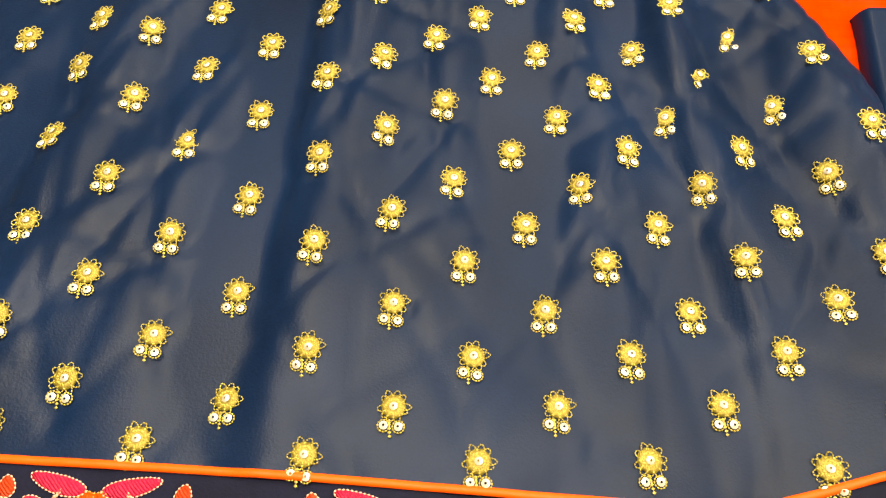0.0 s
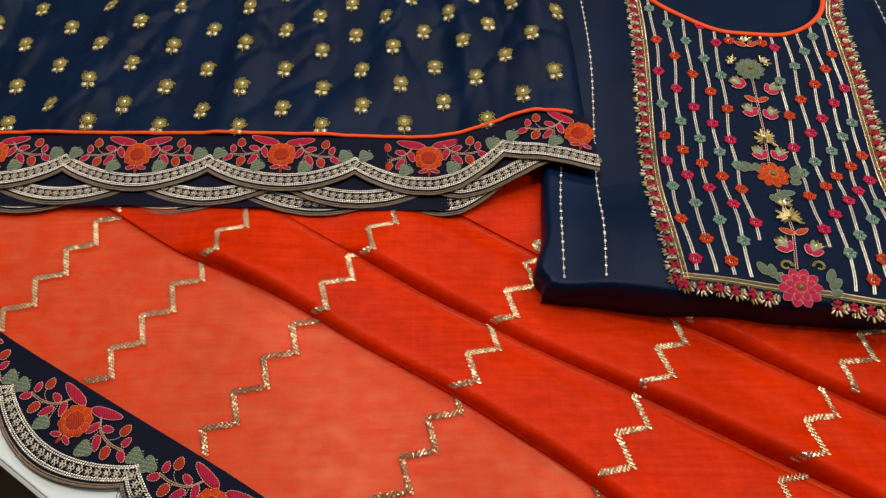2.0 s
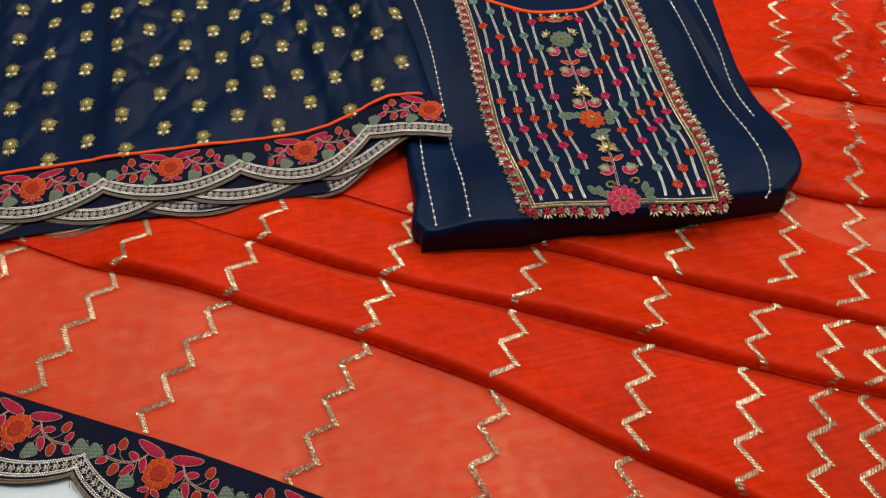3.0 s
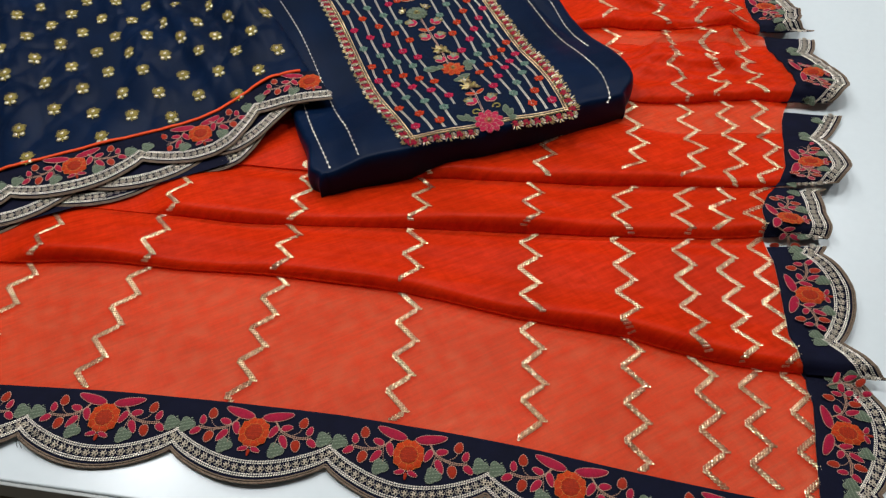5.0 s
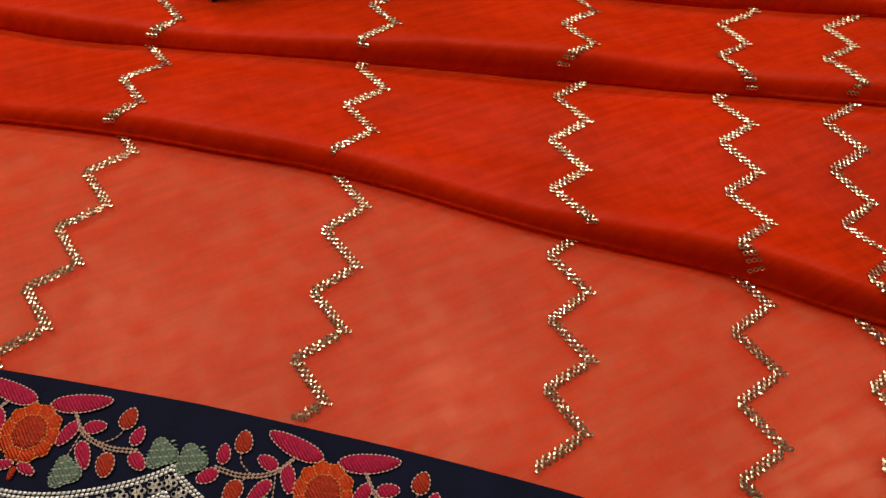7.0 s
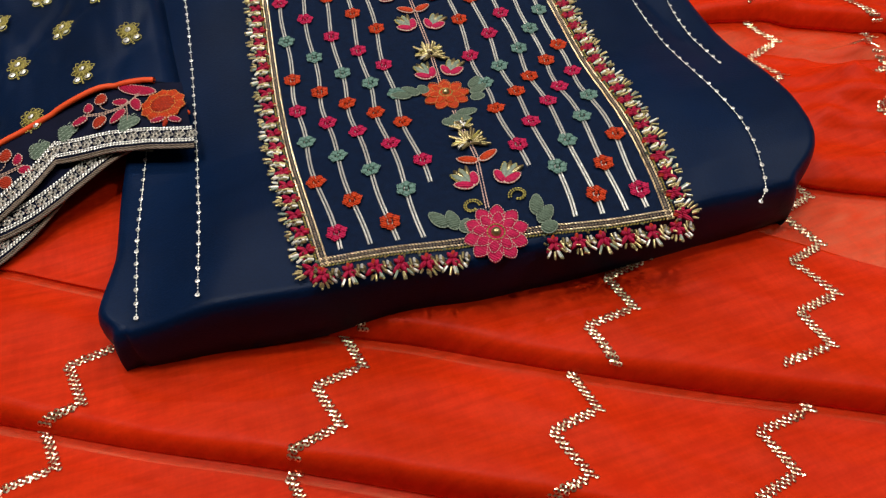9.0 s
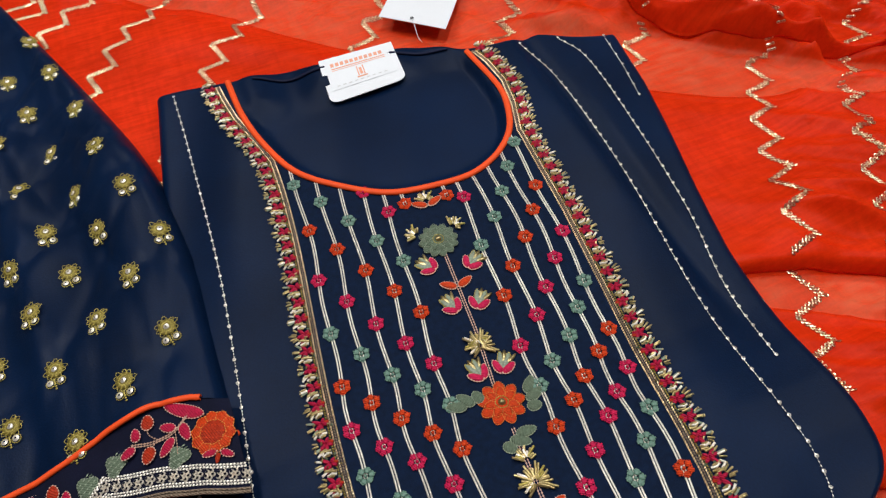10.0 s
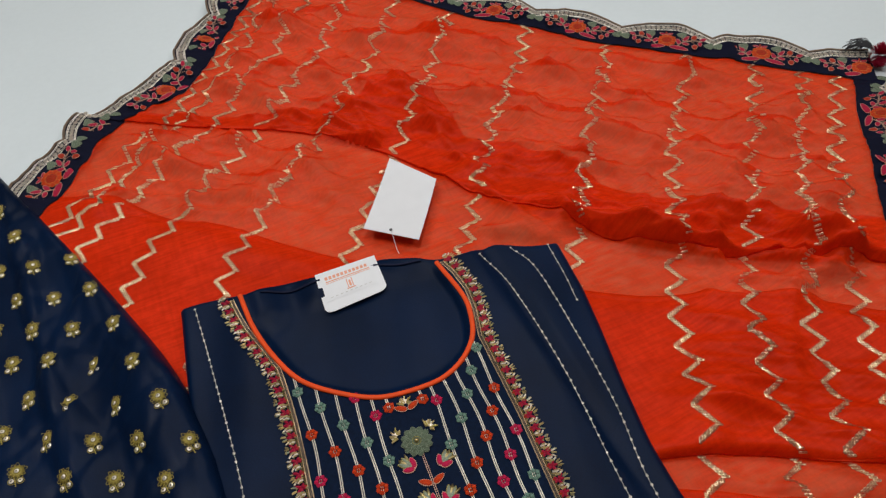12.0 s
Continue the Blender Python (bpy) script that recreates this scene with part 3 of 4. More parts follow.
sheet = Build()
COLS = 170
rows_all = []
for k in range(7):
    w = np.linspace(0, 1, COLS)
    if k:
        qq, ww = np.meshgrid(np.linspace(1, 0, 40), w, indexing="ij")
        u = -0.3 + 1.0 * ww
        for _ in range(2):
            f, b = FOLD[k](u), TURN[k](u)
            a = f + (b - f) * qq
            u = U_LEFT(a) + (U_RIGHT(a) - U_LEFT(a)) * ww
        rows_all.append(np.stack([UX * u - UY * a, UY * u + UX * a, 0.0024 + ripple(u, a) - 0.0004 * qq], -1))
    qq, ww = np.meshgrid(np.linspace(0, 1, 130 if k in (0, 5, 6) else 90), w, indexing="ij")
    u = -0.3 + 1.0 * ww
    for _ in range(2):
        a_lo = V_FRONT(u) if k == 0 else FOLD[k](u) - 0.0003
        a_hi = V_BACK(u) if k == 6 else TURN[k + 1](u)
        a = a_lo + (a_hi - a_lo) * (qq if k == 0 else qq ** 1.35)
        u = U_LEFT(a) + (U_RIGHT(a) - U_LEFT(a)) * ww
    rows_all.append(cloth_at(k, u, a))
rows_all = np.concatenate(rows_all, 0)
sheet.add(rows_all.reshape(-1, 3), grid_faces(len(rows_all), COLS), CHIFFON)
part("cloth", sheet, dupatta)
for k in range(1, 7):
    # cloth rolled up inside each pleat's front, of uneven width
    for inner in (1, 2):
        qq, ww = np.meshgrid(np.linspace(0, 1, 14), np.linspace(0.004, 0.996, 220), indexing="ij")
        u = -0.3 + 1.0 * ww
        for _ in range(2):
            wide = 0.0175 - 0.004 * inner + 0.0035 * np.sin(23 * u + 1.7 * k) + 0.0025 * np.sin(61 * u + 2.9 * k + inner)
            a = FOLD[k](u) + 0.0006 + wide * qq
            u = U_LEFT(a) + (U_RIGHT(a) - U_LEFT(a)) * ww
        roll_in = cloth_at(k, u, a)
        roll_in[..., 2] -= (0.0007 * inner) * (1 - 0.3 * qq)
        tuck = Build()
        tuck.add(roll_in.reshape(-1, 3), grid_faces(14, 220), CHIFFON)
        part("inner_fold", tuck, dupatta)

# zigzag rows of sequins, running across the pleats
Z_ROWS = [-0.14, -0.045, 0.05, 0.13, 0.48, 0.70, 0.86]
Z_U = [
    [0.6455, 0.611, 0.5766, 0.5207, 0.4421, 0.3384, 0.2167, 0.0922, -0.006, -0.10, -0.19, -0.26],
    [0.635, 0.604, 0.566, 0.5134, 0.4307, 0.3288, 0.2161, 0.0957, -0.004, -0.10, -0.19, -0.26],
    [0.630, 0.600, 0.5656, 0.5102, 0.4284, 0.3244, 0.2119, 0.0935, -0.005, -0.10, -0.18, -0.25],
    [0.660, 0.628, 0.5895, 0.5318, 0.4428, 0.33, 0.205, 0.085, -0.01, -0.10, -0.17, -0.23],
    [0.645, 0.600, 0.549, 0.485, 0.388, 0.280, 0.165, 0.055, -0.034, -0.10, -0.13, -0.15],
    [0.660, 0.623, 0.573, 0.491, 0.397, 0.284, 0.188, 0.095, 0.020, -0.040, -0.075, -0.10],
    [0.690, 0.650, 0.597, 0.517, 0.416, 0.307, 0.197, 0.113, 0.041, -0.015, -0.060, -0.085],
]
Z_PHASE = [
    [0.90, 1.99, 1.41, 0.37, 1.82, 1.43, 0.07, 0.37, 0.9, 1.5, 0.4, 1.1],
    [1.03, 1.02, 0.16, 0.58, 1.68, 1.77, 1.43, 0.72, 0.3, 1.2, 0.6, 1.7],
    [1.20, 1.49, 0.49, 1.96, 0.46, 0.23, 1.15, 0.5, 1.4, 0.2, 1.0, 0.6],
    [0.50, 0.55, 1.82, 1.87, 1.79, 0.9, 0.3, 1.6, 0.8, 1.5, 0.1, 1.3],
]


def zigzag(j):
    base = lambda v: np.interp(v, Z_ROWS, [row[j] for row in Z_U])
    b = Build()
    half = 0.0156
    for k in range(7):
        uc = float(base(0.0 if k == 0 else float(FOLD[k](0.3))))
        uc = float(base(FOLD[k](uc))) if k else uc
        lo = float(V_FRONT(uc)) + 0.001 if k == 0 else float(FOLD[k](uc)) + 0.001
        hi = float(V_BACK(uc)) if k == 6 else float(FOLD[k + 1](uc)) + 0.004
        ph = Z_PHASE[k][j] if k < 4 else (0.37 * k + 0.71 * j) % 2
        n0, n1 = math.floor(lo / half) - 1, math.ceil(hi / half) + 1
        rows_u, rows_a, lean = [], [], []
        corner = lambda n: (float(base((n + ph) * half)) + (0.0086 if n % 2 else -0.0086) * (1.0 + 0.12 * math.sin(3.1 * n + j)), (n + ph) * half)
        for n in range(n0, n1):
            (ua, va), (ub, vb) = corner(n), corner(n + 1)
            for t in np.arange(0, 1, 0.125):
                for side in (-1, 0, 1):
                    du, dv = ub - ua, vb - va
                    ln = math.hypot(du, dv)
                    s = t + 0.055 * side
                    rows_u.append(ua + du * s - side * 0.0013 * dv / ln)
                    rows_a.append(va + dv * s + side * 0.0013 * du / ln)
                    lean.append((du / ln, dv / ln))
        uu, aa = np.array(rows_u), np.array(rows_a)
        keep = (aa > lo) & (aa < hi) & (uu < U_RIGHT(aa) + 0.002) & (uu > U_LEFT(aa) + 0.002)
        uu, aa, lean = uu[keep], aa[keep], np.array(lean)[keep]
        if not len(uu):
            continue
        p = cloth_at(k, uu, aa, 0.0007)
        e = 0.0015
        ta, tu = norm(cloth_at(k, uu, aa + e) - cloth_at(k, uu, aa - e)), norm(cloth_at(k, uu + e, aa) - cloth_at(k, uu - e, aa))
        nz = norm(np.cross(tu, ta) + 0.22 * (tu * lean[:, :1] + ta * lean[:, 1:]) + np.random.normal(0, 0.12, (len(uu), 3)))
        tu = norm(tu - nz * (tu * nz).sum(-1, keepdims=True))
        v, f = scatter(*RING, p, tu, np.cross(nz, tu), nz, 0.00130)
        b.add(v, f, SEQUIN)
    part("sequin_zigzag", b.mesh("sequin_zigzag", False), dupatta, label="champagne sequin zigzag line", kind="stuff")


for j in range(12):
    zigzag(j)


def edge_f(k, side):
    """Surface of the border beyond the right (+1) or left (-1) end of pleat k."""
    def F(a, b):
        u = (float(U_RIGHT(a)) + b) if side > 0 else (float(U_LEFT(a)) - b)
        p = cloth_at(k, u, a, 0.0012)
        q = p.tolist()
        q[2] += 0.004 * math.sin(40 * a + 1.3 * k) * min(1, b / 0.05) * (1 if k else 0.2) + (0.0035 if k else 0.0) * b / 0.05
        return q
    return F


def front_f(a, b):
    v = float(V_FRONT(a)) - b
    return W(a, v, 0.0026 + 0.0012 * math.sin(31 * a) * b / 0.05 + float(ripple(np.array(a), np.array(v))) * 0.6)


def back_f(a, b):
    v = float(V_BACK(a)) + b
    return W(a, v, 0.0030 + 0.004 * (0.5 + 0.5 * math.sin(52 * a)) * b / 0.05 + float(ripple(np.array(a), np.array(V_BACK(a)))))


border(dupatta, front_f, -0.30, 0.659, 0.0055, 0.1168)
for k, lo, hi, ph in ((0, -0.262, -0.102, -0.155), (1, -0.125, 0.018, -0.035), (2, 0.008, 0.094, 0.045), (3, 0.080, 0.208, 0.125), (4, 0.196, 0.335, 0.262), (5, 0.328, 0.568, 0.395), (6, 0.556, 0.865, 0.61)):
    border(dupatta, edge_f(k, 1), lo, hi, ph, 0.088, d1=0.017, gather=0.76)
border(dupatta, edge_f(5, -1), 0.330, 0.675, 0.565, 0.1155)
border(dupatta, edge_f(6, -1), 0.665, 1.015, 0.735, 0.1155)
border(dupatta, back_f, -0.098, 0.735, 0.26, 0.1155)

tuft = Build()
for i in range(7):
    x0, y0 = -0.074, -0.236
    a = math.radians(200 + 22 * i)
    tube(tuft, smooth_curve([(x0, y0, 0.004), (x0 + 0.008 * math.cos(a), y0 + 0.005 * math.sin(a), 0.006), (x0 + (0.012 + 0.002 * i) * math.cos(a + 0.4), y0 + 0.010 * math.sin(a + 0.4), 0.003)], 10), 0.0002, BLACK, 4)
part("loose_thread", tuft, dupatta, label="loose black thread ends")

# corner tassel of the dupatta
tx, ty, tz = 1.115, 0.319, 0.017
tassel = thing("tassel", (tx, ty, 0), "dark crimson pompom tassel with black strands on the table", "tassel")
ball = Build()
for i in range(900):
    d = norm(np.random.normal(0, 1, 3))
    c = np.array([tx, ty, tz])
    p0, p1 = c + d * 0.004, c + d * random.uniform(0.013, 0.0165)
    s = norm(np.cross(d, (0.3, 0.5, 0.8))) * 0.0006
    ball.add([p0 - s, p0 + s, p1 + s * 0.6, p1 - s * 0.6], [(0, 1, 2, 3)], TH_CRIMSON)
part("pompom", ball, tassel, label="dark crimson pompom")
strands = Build()
for i in range(60):
    a = random.uniform(-0.6, 0.6) + 1.75
    r = random.uniform(0.018, 0.036)
    tube(strands, smooth_curve([(tx, ty + 0.012, tz), (tx + 0.6 * r * math.cos(a), ty + 0.012 + 0.6 * r * math.sin(a), 0.020), (tx + r * math.cos(a), ty + 0.012 + r * math.sin(a), random.uniform(0.001, 0.012))], 6), 0.0004, BLACK, 3, 1.0, 0.004)
part("strand", strands, tassel, label="black thread strands")


# ---- kurta, folded ----
K_RIGHT = knots([0, 0.06, 0.13, 0.27, 0.43, 0.575, 0.74, 0.85, 1.0], [0.530, 0.549, 0.554, 0.554, 0.560, 0.571, 0.586, 0.595, 0.602])
K_LEFT = knots([0, 0.1, 0.2, 0.5, 0.85, 1.0], [0.200, 0.215, 0.218, 0.237, 0.254, 0.262])
K_BASE = knots([-0.19, -0.15, -0.12, -0.07, -0.02, 0.03, 0.10, 0.30], [0.030, 0.040, 0.045, 0.041, 0.028, 0.026, 0.026, 0.022])
K_BOTTOM = knots([0, 0.25, 0.5, 0.75, 1.0], [-0.107, -0.119, -0.131, -0.137, -0.138])
K_TOP = knots([0, 0.15, 0.27, 0.34, 0.56, 0.67, 0.85, 0.92, 1.0], [0.313, 0.304, 0.301, 0.290, 0.284, 0.262, 0.252, 0.238, 0.232])
NECK = smooth_curve([(0.312, 0.303), (0.314, 0.262), (0.322, 0.225), (0.336, 0.191), (0.360, 0.165), (0.394, 0.1445), (0.432, 0.1395), (0.460, 0.147), (0.481, 0.164), (0.4915, 0.187), (0.495, 0.212), (0.490, 0.258)], 90)


def k_edges(p):
    return K_BOTTOM(p), K_TOP(p) + 0.002 * np.sin(23 * p + 0.5)


def inside_neck(x, y):
    """How far a place lies inside the neck opening, in metres (0 outside)."""
    lx = np.interp(y, NECK[:46, 1][::-1], NECK[:46, 0][::-1])
    rx = np.interp(y, NECK[60:, 1], NECK[60:, 0])
    low = np.interp(x, NECK[:, 0], NECK[:, 1])
    d = np.minimum(np.minimum(x - lx, rx - x), y - low)
    return np.maximum(d, 0)


def kurta_z(x, y):
    x, y = np.asarray(x, float), np.asarray(y, float)
    q = np.clip((y + 0.13) / 0.41, 0, 1)
    xl, xr = K_LEFT(q), K_RIGHT(q)
    z = K_BASE(y) * (0.82 + 0.18 * ease((x - xl) / 0.05)) * (0.86 + 0.14 * ease((xr - x) / 0.06))
    seam = 0.533 + 0.0 * y
    z = z - 0.0035 * np.exp(-((x - seam - 0.006) / 0.007) ** 2) * ease((y + 0.05) / 0.08)
    z = z + 0.0009 * np.sin(38 * x + 9 * y + 1) * np.sin(16 * y + 5 * x) + 0.0007 * np.sin(90 * x - 30 * y)
    z = z - 0.0055 * ease(inside_neck(x, y) / 0.010)
    z = z + 0.004 * ease((y - 0.245) / 0.03) * ease(inside_neck(x, y) / 0.010) * (1 + 0.7 * np.sin(120 * x))
    return z


kurta = thing("kurta", (0.39, 0.07, 0.0), "folded navy silk kurta with embroidered yoke and orange-piped round neck", "kurta")
body = Build()
R, C = 150, 150
q = np.linspace(0, 1, R)
pp = np.linspace(0, 1, C)
qq, pq = np.meshgrid(q, pp, indexing="ij")
bot, top = k_edges(pq)
Y = bot + (top - bot) * qq
corner = 0.010 * np.exp(-(qq / 0.02) ** 2) * (np.exp(-(pq / 0.03) ** 2) - np.exp(-((1 - pq) / 0.03) ** 2))
X = K_LEFT(qq) + (K_RIGHT(qq) - K_LEFT(qq)) * pq + corner
Z = kurta_z(X, Y)
roll = np.linspace(0, math.pi * 0.86, 9)[1:]


def rolled(x, y, z, nx, ny, bulge):
    """Rows of the rounded side of the folded stack, from its top edge down to the table."""
    return [np.stack([x + nx * bulge * math.sin(t), y + ny * bulge * math.sin(t), z * (0.5 + 0.5 * math.cos(t))], -1) for t in roll]


skin = np.stack([X, Y, Z], -1)
lefts = rolled(X[:, 0], Y[:, 0], Z[:, 0], -1.0, 0.0, 0.006)
rights = rolled(X[:, -1], Y[:, -1], Z[:, -1], 1.0, 0.0, 0.007)
skin = np.concatenate([np.stack(lefts[::-1], 1), skin, np.stack(rights, 1)], 1)
fronts = rolled(skin[0, :, 0], skin[0, :, 1], skin[0, :, 2], -0.1, -1.0, 0.005)
backs = rolled(skin[-1, :, 0], skin[-1, :, 1], skin[-1, :, 2], 0.0, 1.0, 0.003)
skin = np.concatenate([np.stack(fronts[::-1], 0), skin, np.stack(backs, 0)], 0)
body.add(skin.reshape(-1, 3), grid_faces(skin.shape[0], skin.shape[1]), NAVY)
part("body", body, kurta)


def on_kurta(xy, lift=0.0):
    xy = np.asarray(xy, float)
    return np.c_[xy, kurta_z(xy[:, 0], xy[:, 1]) + lift]


pipe = Build()
outer_neck = NECK + norm(np.stack([np.gradient(NECK[:, 1]), -np.gradient(NECK[:, 0])], 1)) * 0.0005
line = np.c_[outer_neck, kurta_z(outer_neck[:, 0], outer_neck[:, 1]) + 0.0010]
tube(pipe, line, 0.0023, PIPING, 8, 0.75, 0.0022)
part("neck_piping", pipe, kurta, label="bright orange piping round the neck")
hem = Build()
tube(hem, on_kurta(smooth_curve([(0.330, 0.297), (0.37, 0.287), (0.43, 0.281), (0.478, 0.267)], 30), 0.001), 0.0014, NAVY_IN, 6, 0.7)
part("back_neck_seam", hem, kurta)


def yoke(p, q):
    """Yoke panel: p across 0..1, q up from the bottom cord 0..1."""
    ly = np.interp(q, [-0.02, 0, 0.04, 0.1355, 0.231, 0.3265, 0.422, 0.5175, 0.613, 0.7085, 0.804, 0.8995, 1.02], [-0.116, -0.1095, -0.096, -0.059, -0.024, 0.002, 0.028, 0.062, 0.100, 0.140, 0.182, 0.222, 0.268])
    ry = ly - 0.029
    lx = 0.302 + 0.021 * ease((ly + 0.05) / 0.25)
    rx = np.interp(ry, [-0.145, -0.09, -0.034, 0.02, 0.084, 0.16], [0.452, 0.462, 0.470, 0.477, 0.484, 0.489])
    return np.array([lx + (rx - lx) * p, ly + (ry - ly) * p])


def k_frame(x, y, turn=0.0, lift=0.0006):
    e = 0.002
    zx = float(kurta_z(x + e, y) - kurta_z(x - e, y)) / (2 * e)
    zy = float(kurta_z(x, y + e) - kurta_z(x, y - e)) / (2 * e)
    n = Vector((-zx, -zy, 1)).normalized()
    qn = Vector((0, 0, 1)).rotation_difference(n)
    return Matrix.Translation((x, y, float(kurta_z(x, y)) + lift)) @ qn.to_matrix().to_4x4() @ Matrix.Rotation(turn, 4, "Z")


cloth = Build()
gp, gq = np.meshgrid(np.linspace(0.0, 1.0, 70), np.linspace(0.0, 1.02, 110), indexing="ij")
pts = np.array([yoke(a, b) for a, b in zip(gp.ravel(), gq.ravel())])
keep_out = inside_neck(pts[:, 0], pts[:, 1]).reshape(gp.shape)
pz = kurta_z(pts[:, 0], pts[:, 1]) + 0.0003
faces = [f for f in grid_faces(70, 110) if all(keep_out.ravel()[i] <= 0 for i in f)]
cloth.add(np.c_[pts, pz], faces, YOKE_NET)
yoke_panel = part("yoke_panel", cloth, kurta, label="dark navy net yoke panel")


def small_flower(mat):
    b = Build()
    for i in range(6):
        a = math.pi * i / 3 + 0.2
        c = 0.0030 * np.array([math.cos(a), math.sin(a)])
        o = disc_outline(c, 0.0015, 0, 0, 8)
        blob(b, o, 0.0007, mat)
    ring = disc_outline((0, 0), 0.0043, 6, 0.12, 24)
    ring = ring @ np.array([[math.cos(0.2), math.sin(0.2)], [-math.sin(0.2), math.cos(0.2)]])
    stitches(b, closed(ring, 0.0006), mat, step=0.0014, length=0.0015, width=0.0010, height=0.0010)
    blob(b, disc_outline((0, 0), 0.0010, 0, 0, 6), 0.0009, mat)
    return b.mesh("flower")


SMALL = [small_flower(TH_PINK), small_flower(TH_ORANGE), small_flower(TH_TEAL)]
STRIPES = [0.050, 0.132, 0.212, 0.292, 0.362, 0.655, 0.735, 0.812, 0.884, 0.950]
YTURN = -0.10


def neck_limit(p):
    for q in np.linspace(0.4, 1.0, 121):
        x, y = yoke(p, q)
        if float(inside_neck(x, y)) > 0 or y > 0.235:
            return q - 0.008
    return 1.0


for i, p in enumerate(STRIPES):
    rank = i if i < 5 else 9 - i
    lo = 0.012 if rank < 4 else 0.10
    hi = neck_limit(p)
    qs = [q for q in [0.040 + 0.0955 * n - 0.0465 * rank for n in range(0, 14)] if q < hi - 0.005]
    s = Build()
    for off in (-0.0007, 0.0007):
        line = np.array([yoke(p + 0.006 * math.sin(30 * q + i), q) + (off, 0) for q in np.linspace(lo, hi, 60)])
        tube(s, on_kurta(line, 0.0006), 0.0005, SILVER, 5, 0.9, 0.003)
    part("zari_stripe", s, yoke_panel, label="silver zari stripe")
    for n, q in enumerate(0.040 + 0.0955 * n - 0.0465 * rank for n in range(0, 14)):
        if lo + 0.012 < q < hi:
            x, y = yoke(p + 0.006 * math.sin(30 * q + i), q)
            part("flower", SMALL[n % 3], yoke_panel, k_frame(x, y, YTURN + 0.3 * math.sin(5 * n + i), 0.0010))
for p, lo in ((0.435, 0.72), (0.600, 0.72)):
    s = Build()
    hi = neck_limit(p)
    for off in (-0.0007, 0.0007):
        tube(s, on_kurta(np.array([yoke(p, q) + (off, 0) for q in np.linspace(lo, hi, 20)]), 0.0007), 0.00055, SILVER, 5, 0.9, 0.003)
    part("zari_stripe", s, yoke_panel, label="silver zari stripe")
    x, y = yoke(p, hi - 0.02)
    part("flower", SMALL[1], yoke_panel, k_frame(x, y, 0.3))

# gold cord frame of the yoke and the beaded fringe outside it
SIDE_L = [yoke(0, q) for q in np.linspace(-0.01, 0.87, 60)] + [np.array(c) for c in ((0.3165, 0.235), (0.309, 0.262), (0.3055, 0.285), (0.304, 0.301))]
SIDE_R = [yoke(1, q) for q in np.linspace(-0.01, 0.83, 60)] + [np.array(c) for c in ((0.497, 0.19), (0.501, 0.215), (0.499, 0.24), (0.495, 0.256))]
BOTTOM = [yoke(p, 0) for p in np.linspace(-0.01, 1.01, 60)]
for line, sgn in ((SIDE_L, -1), (SIDE_R, 1), (BOTTOM, 0)):
    c = Build()
    line = np.array(line)
    for n, mat in ((0, SEQUIN), (1, TH_CORD), (2, SEQUIN), (3, GOLD_DARK)):
        o = line + (np.array([sgn * 0.0014 * (n - 0.5), 0]) if sgn else np.array([0, -0.0014 * (n - 0.5)]))
        stitches(c, on_kurta(o, 0.0006), mat, step=0.0015, length=0.0021, width=0.0011, height=0.0011, lean=0.6 if n % 2 else -0.6)
    part("gold_cord", c, yoke_panel, label="champagne and gold cord round the yoke")


def fringe_mesh(seed):
    """A bead-and-thread sprig; it points along +x."""
    rnd = random.Random(seed)
    b = Build()
    for a, l in ((0.95, 0.0058), (0.1, 0.0050), (-0.95, 0.0058), (2.5, 0.0036), (-2.5, 0.0036)):
        a += rnd.uniform(-0.2, 0.2)
        d = np.array([math.cos(a), math.sin(a)])
        leaf(b, d * 0.0003, d * l, 0.0021, TH_CRIMSON, None, 0.0012)
    for a in (-0.62, -0.3, 0.0, 0.3, 0.62):
        a += rnd.uniform(-0.12, 0.12)
        d = np.array([math.cos(a), math.sin(a), 0])
        r0, r1 = 0.0040 + rnd.uniform(0, 0.001), 0.0070 + rnd.uniform(-0.0012, 0.0010)
        z = rnd.uniform(0.0006, 0.0024)
        pick = rnd.random()
        tube(b, np.array([d * r0 + (0, 0, 0.0010), d * r1 + (0, 0, z)]), 0.00062, SILVER if pick < 0.10 else (TH_SAGE if pick < 0.4 else GOLD_BEAD), 5, 1.0, 0.005)
        v, f = scatter(*SEED, [d * (r1 + 0.0005) + (0, 0, z)], [(0.0013, 0, 0)], [(0, 0.0013, 0)], [(0, 0, 0.0012)], 1.0)
        b.add(v, f, GOLD_BEAD)
    for _ in range(7):
        a, r = rnd.uniform(-2.6, 2.6), rnd.uniform(0.002, 0.0065)
        tube(b, np.array([(r * math.cos(a), r * math.sin(a), 0.0012), (r * math.cos(a) + rnd.uniform(0.0004, 0.0016), r * math.sin(a) + rnd.uniform(-0.0014, 0.0014), 0.0018)]), 0.00055, TH_GREEN if rnd.random() < 0.35 else GOLD_BEAD, 5, 1.0, 0.002)
    leaf(b, (-0.0005, 0.0), (-0.004, 0.0008), 0.0022, TH_RUST, None, 0.0008)
    return b.mesh("bead_sprig")


SPRIGS = [fringe_mesh(i) for i in range(4)]


def between_mesh():
    b = Build()
    for k in range(7):
        a = k * 0.9
        r = 0.0006 + 0.0004 * k
        tube(b, np.array([(r * math.cos(a) - 0.001, r * math.sin(a), 0.0009), (r * math.cos(a + 0.7) + 0.0016, r * math.sin(a + 0.7) + 0.0005, 0.0018)]), 0.0007, GOLD_BEAD if k % 3 else SILVER, 5, 1.0, 0.002)
    return b.mesh("bead_knot")


KNOT = between_mesh()


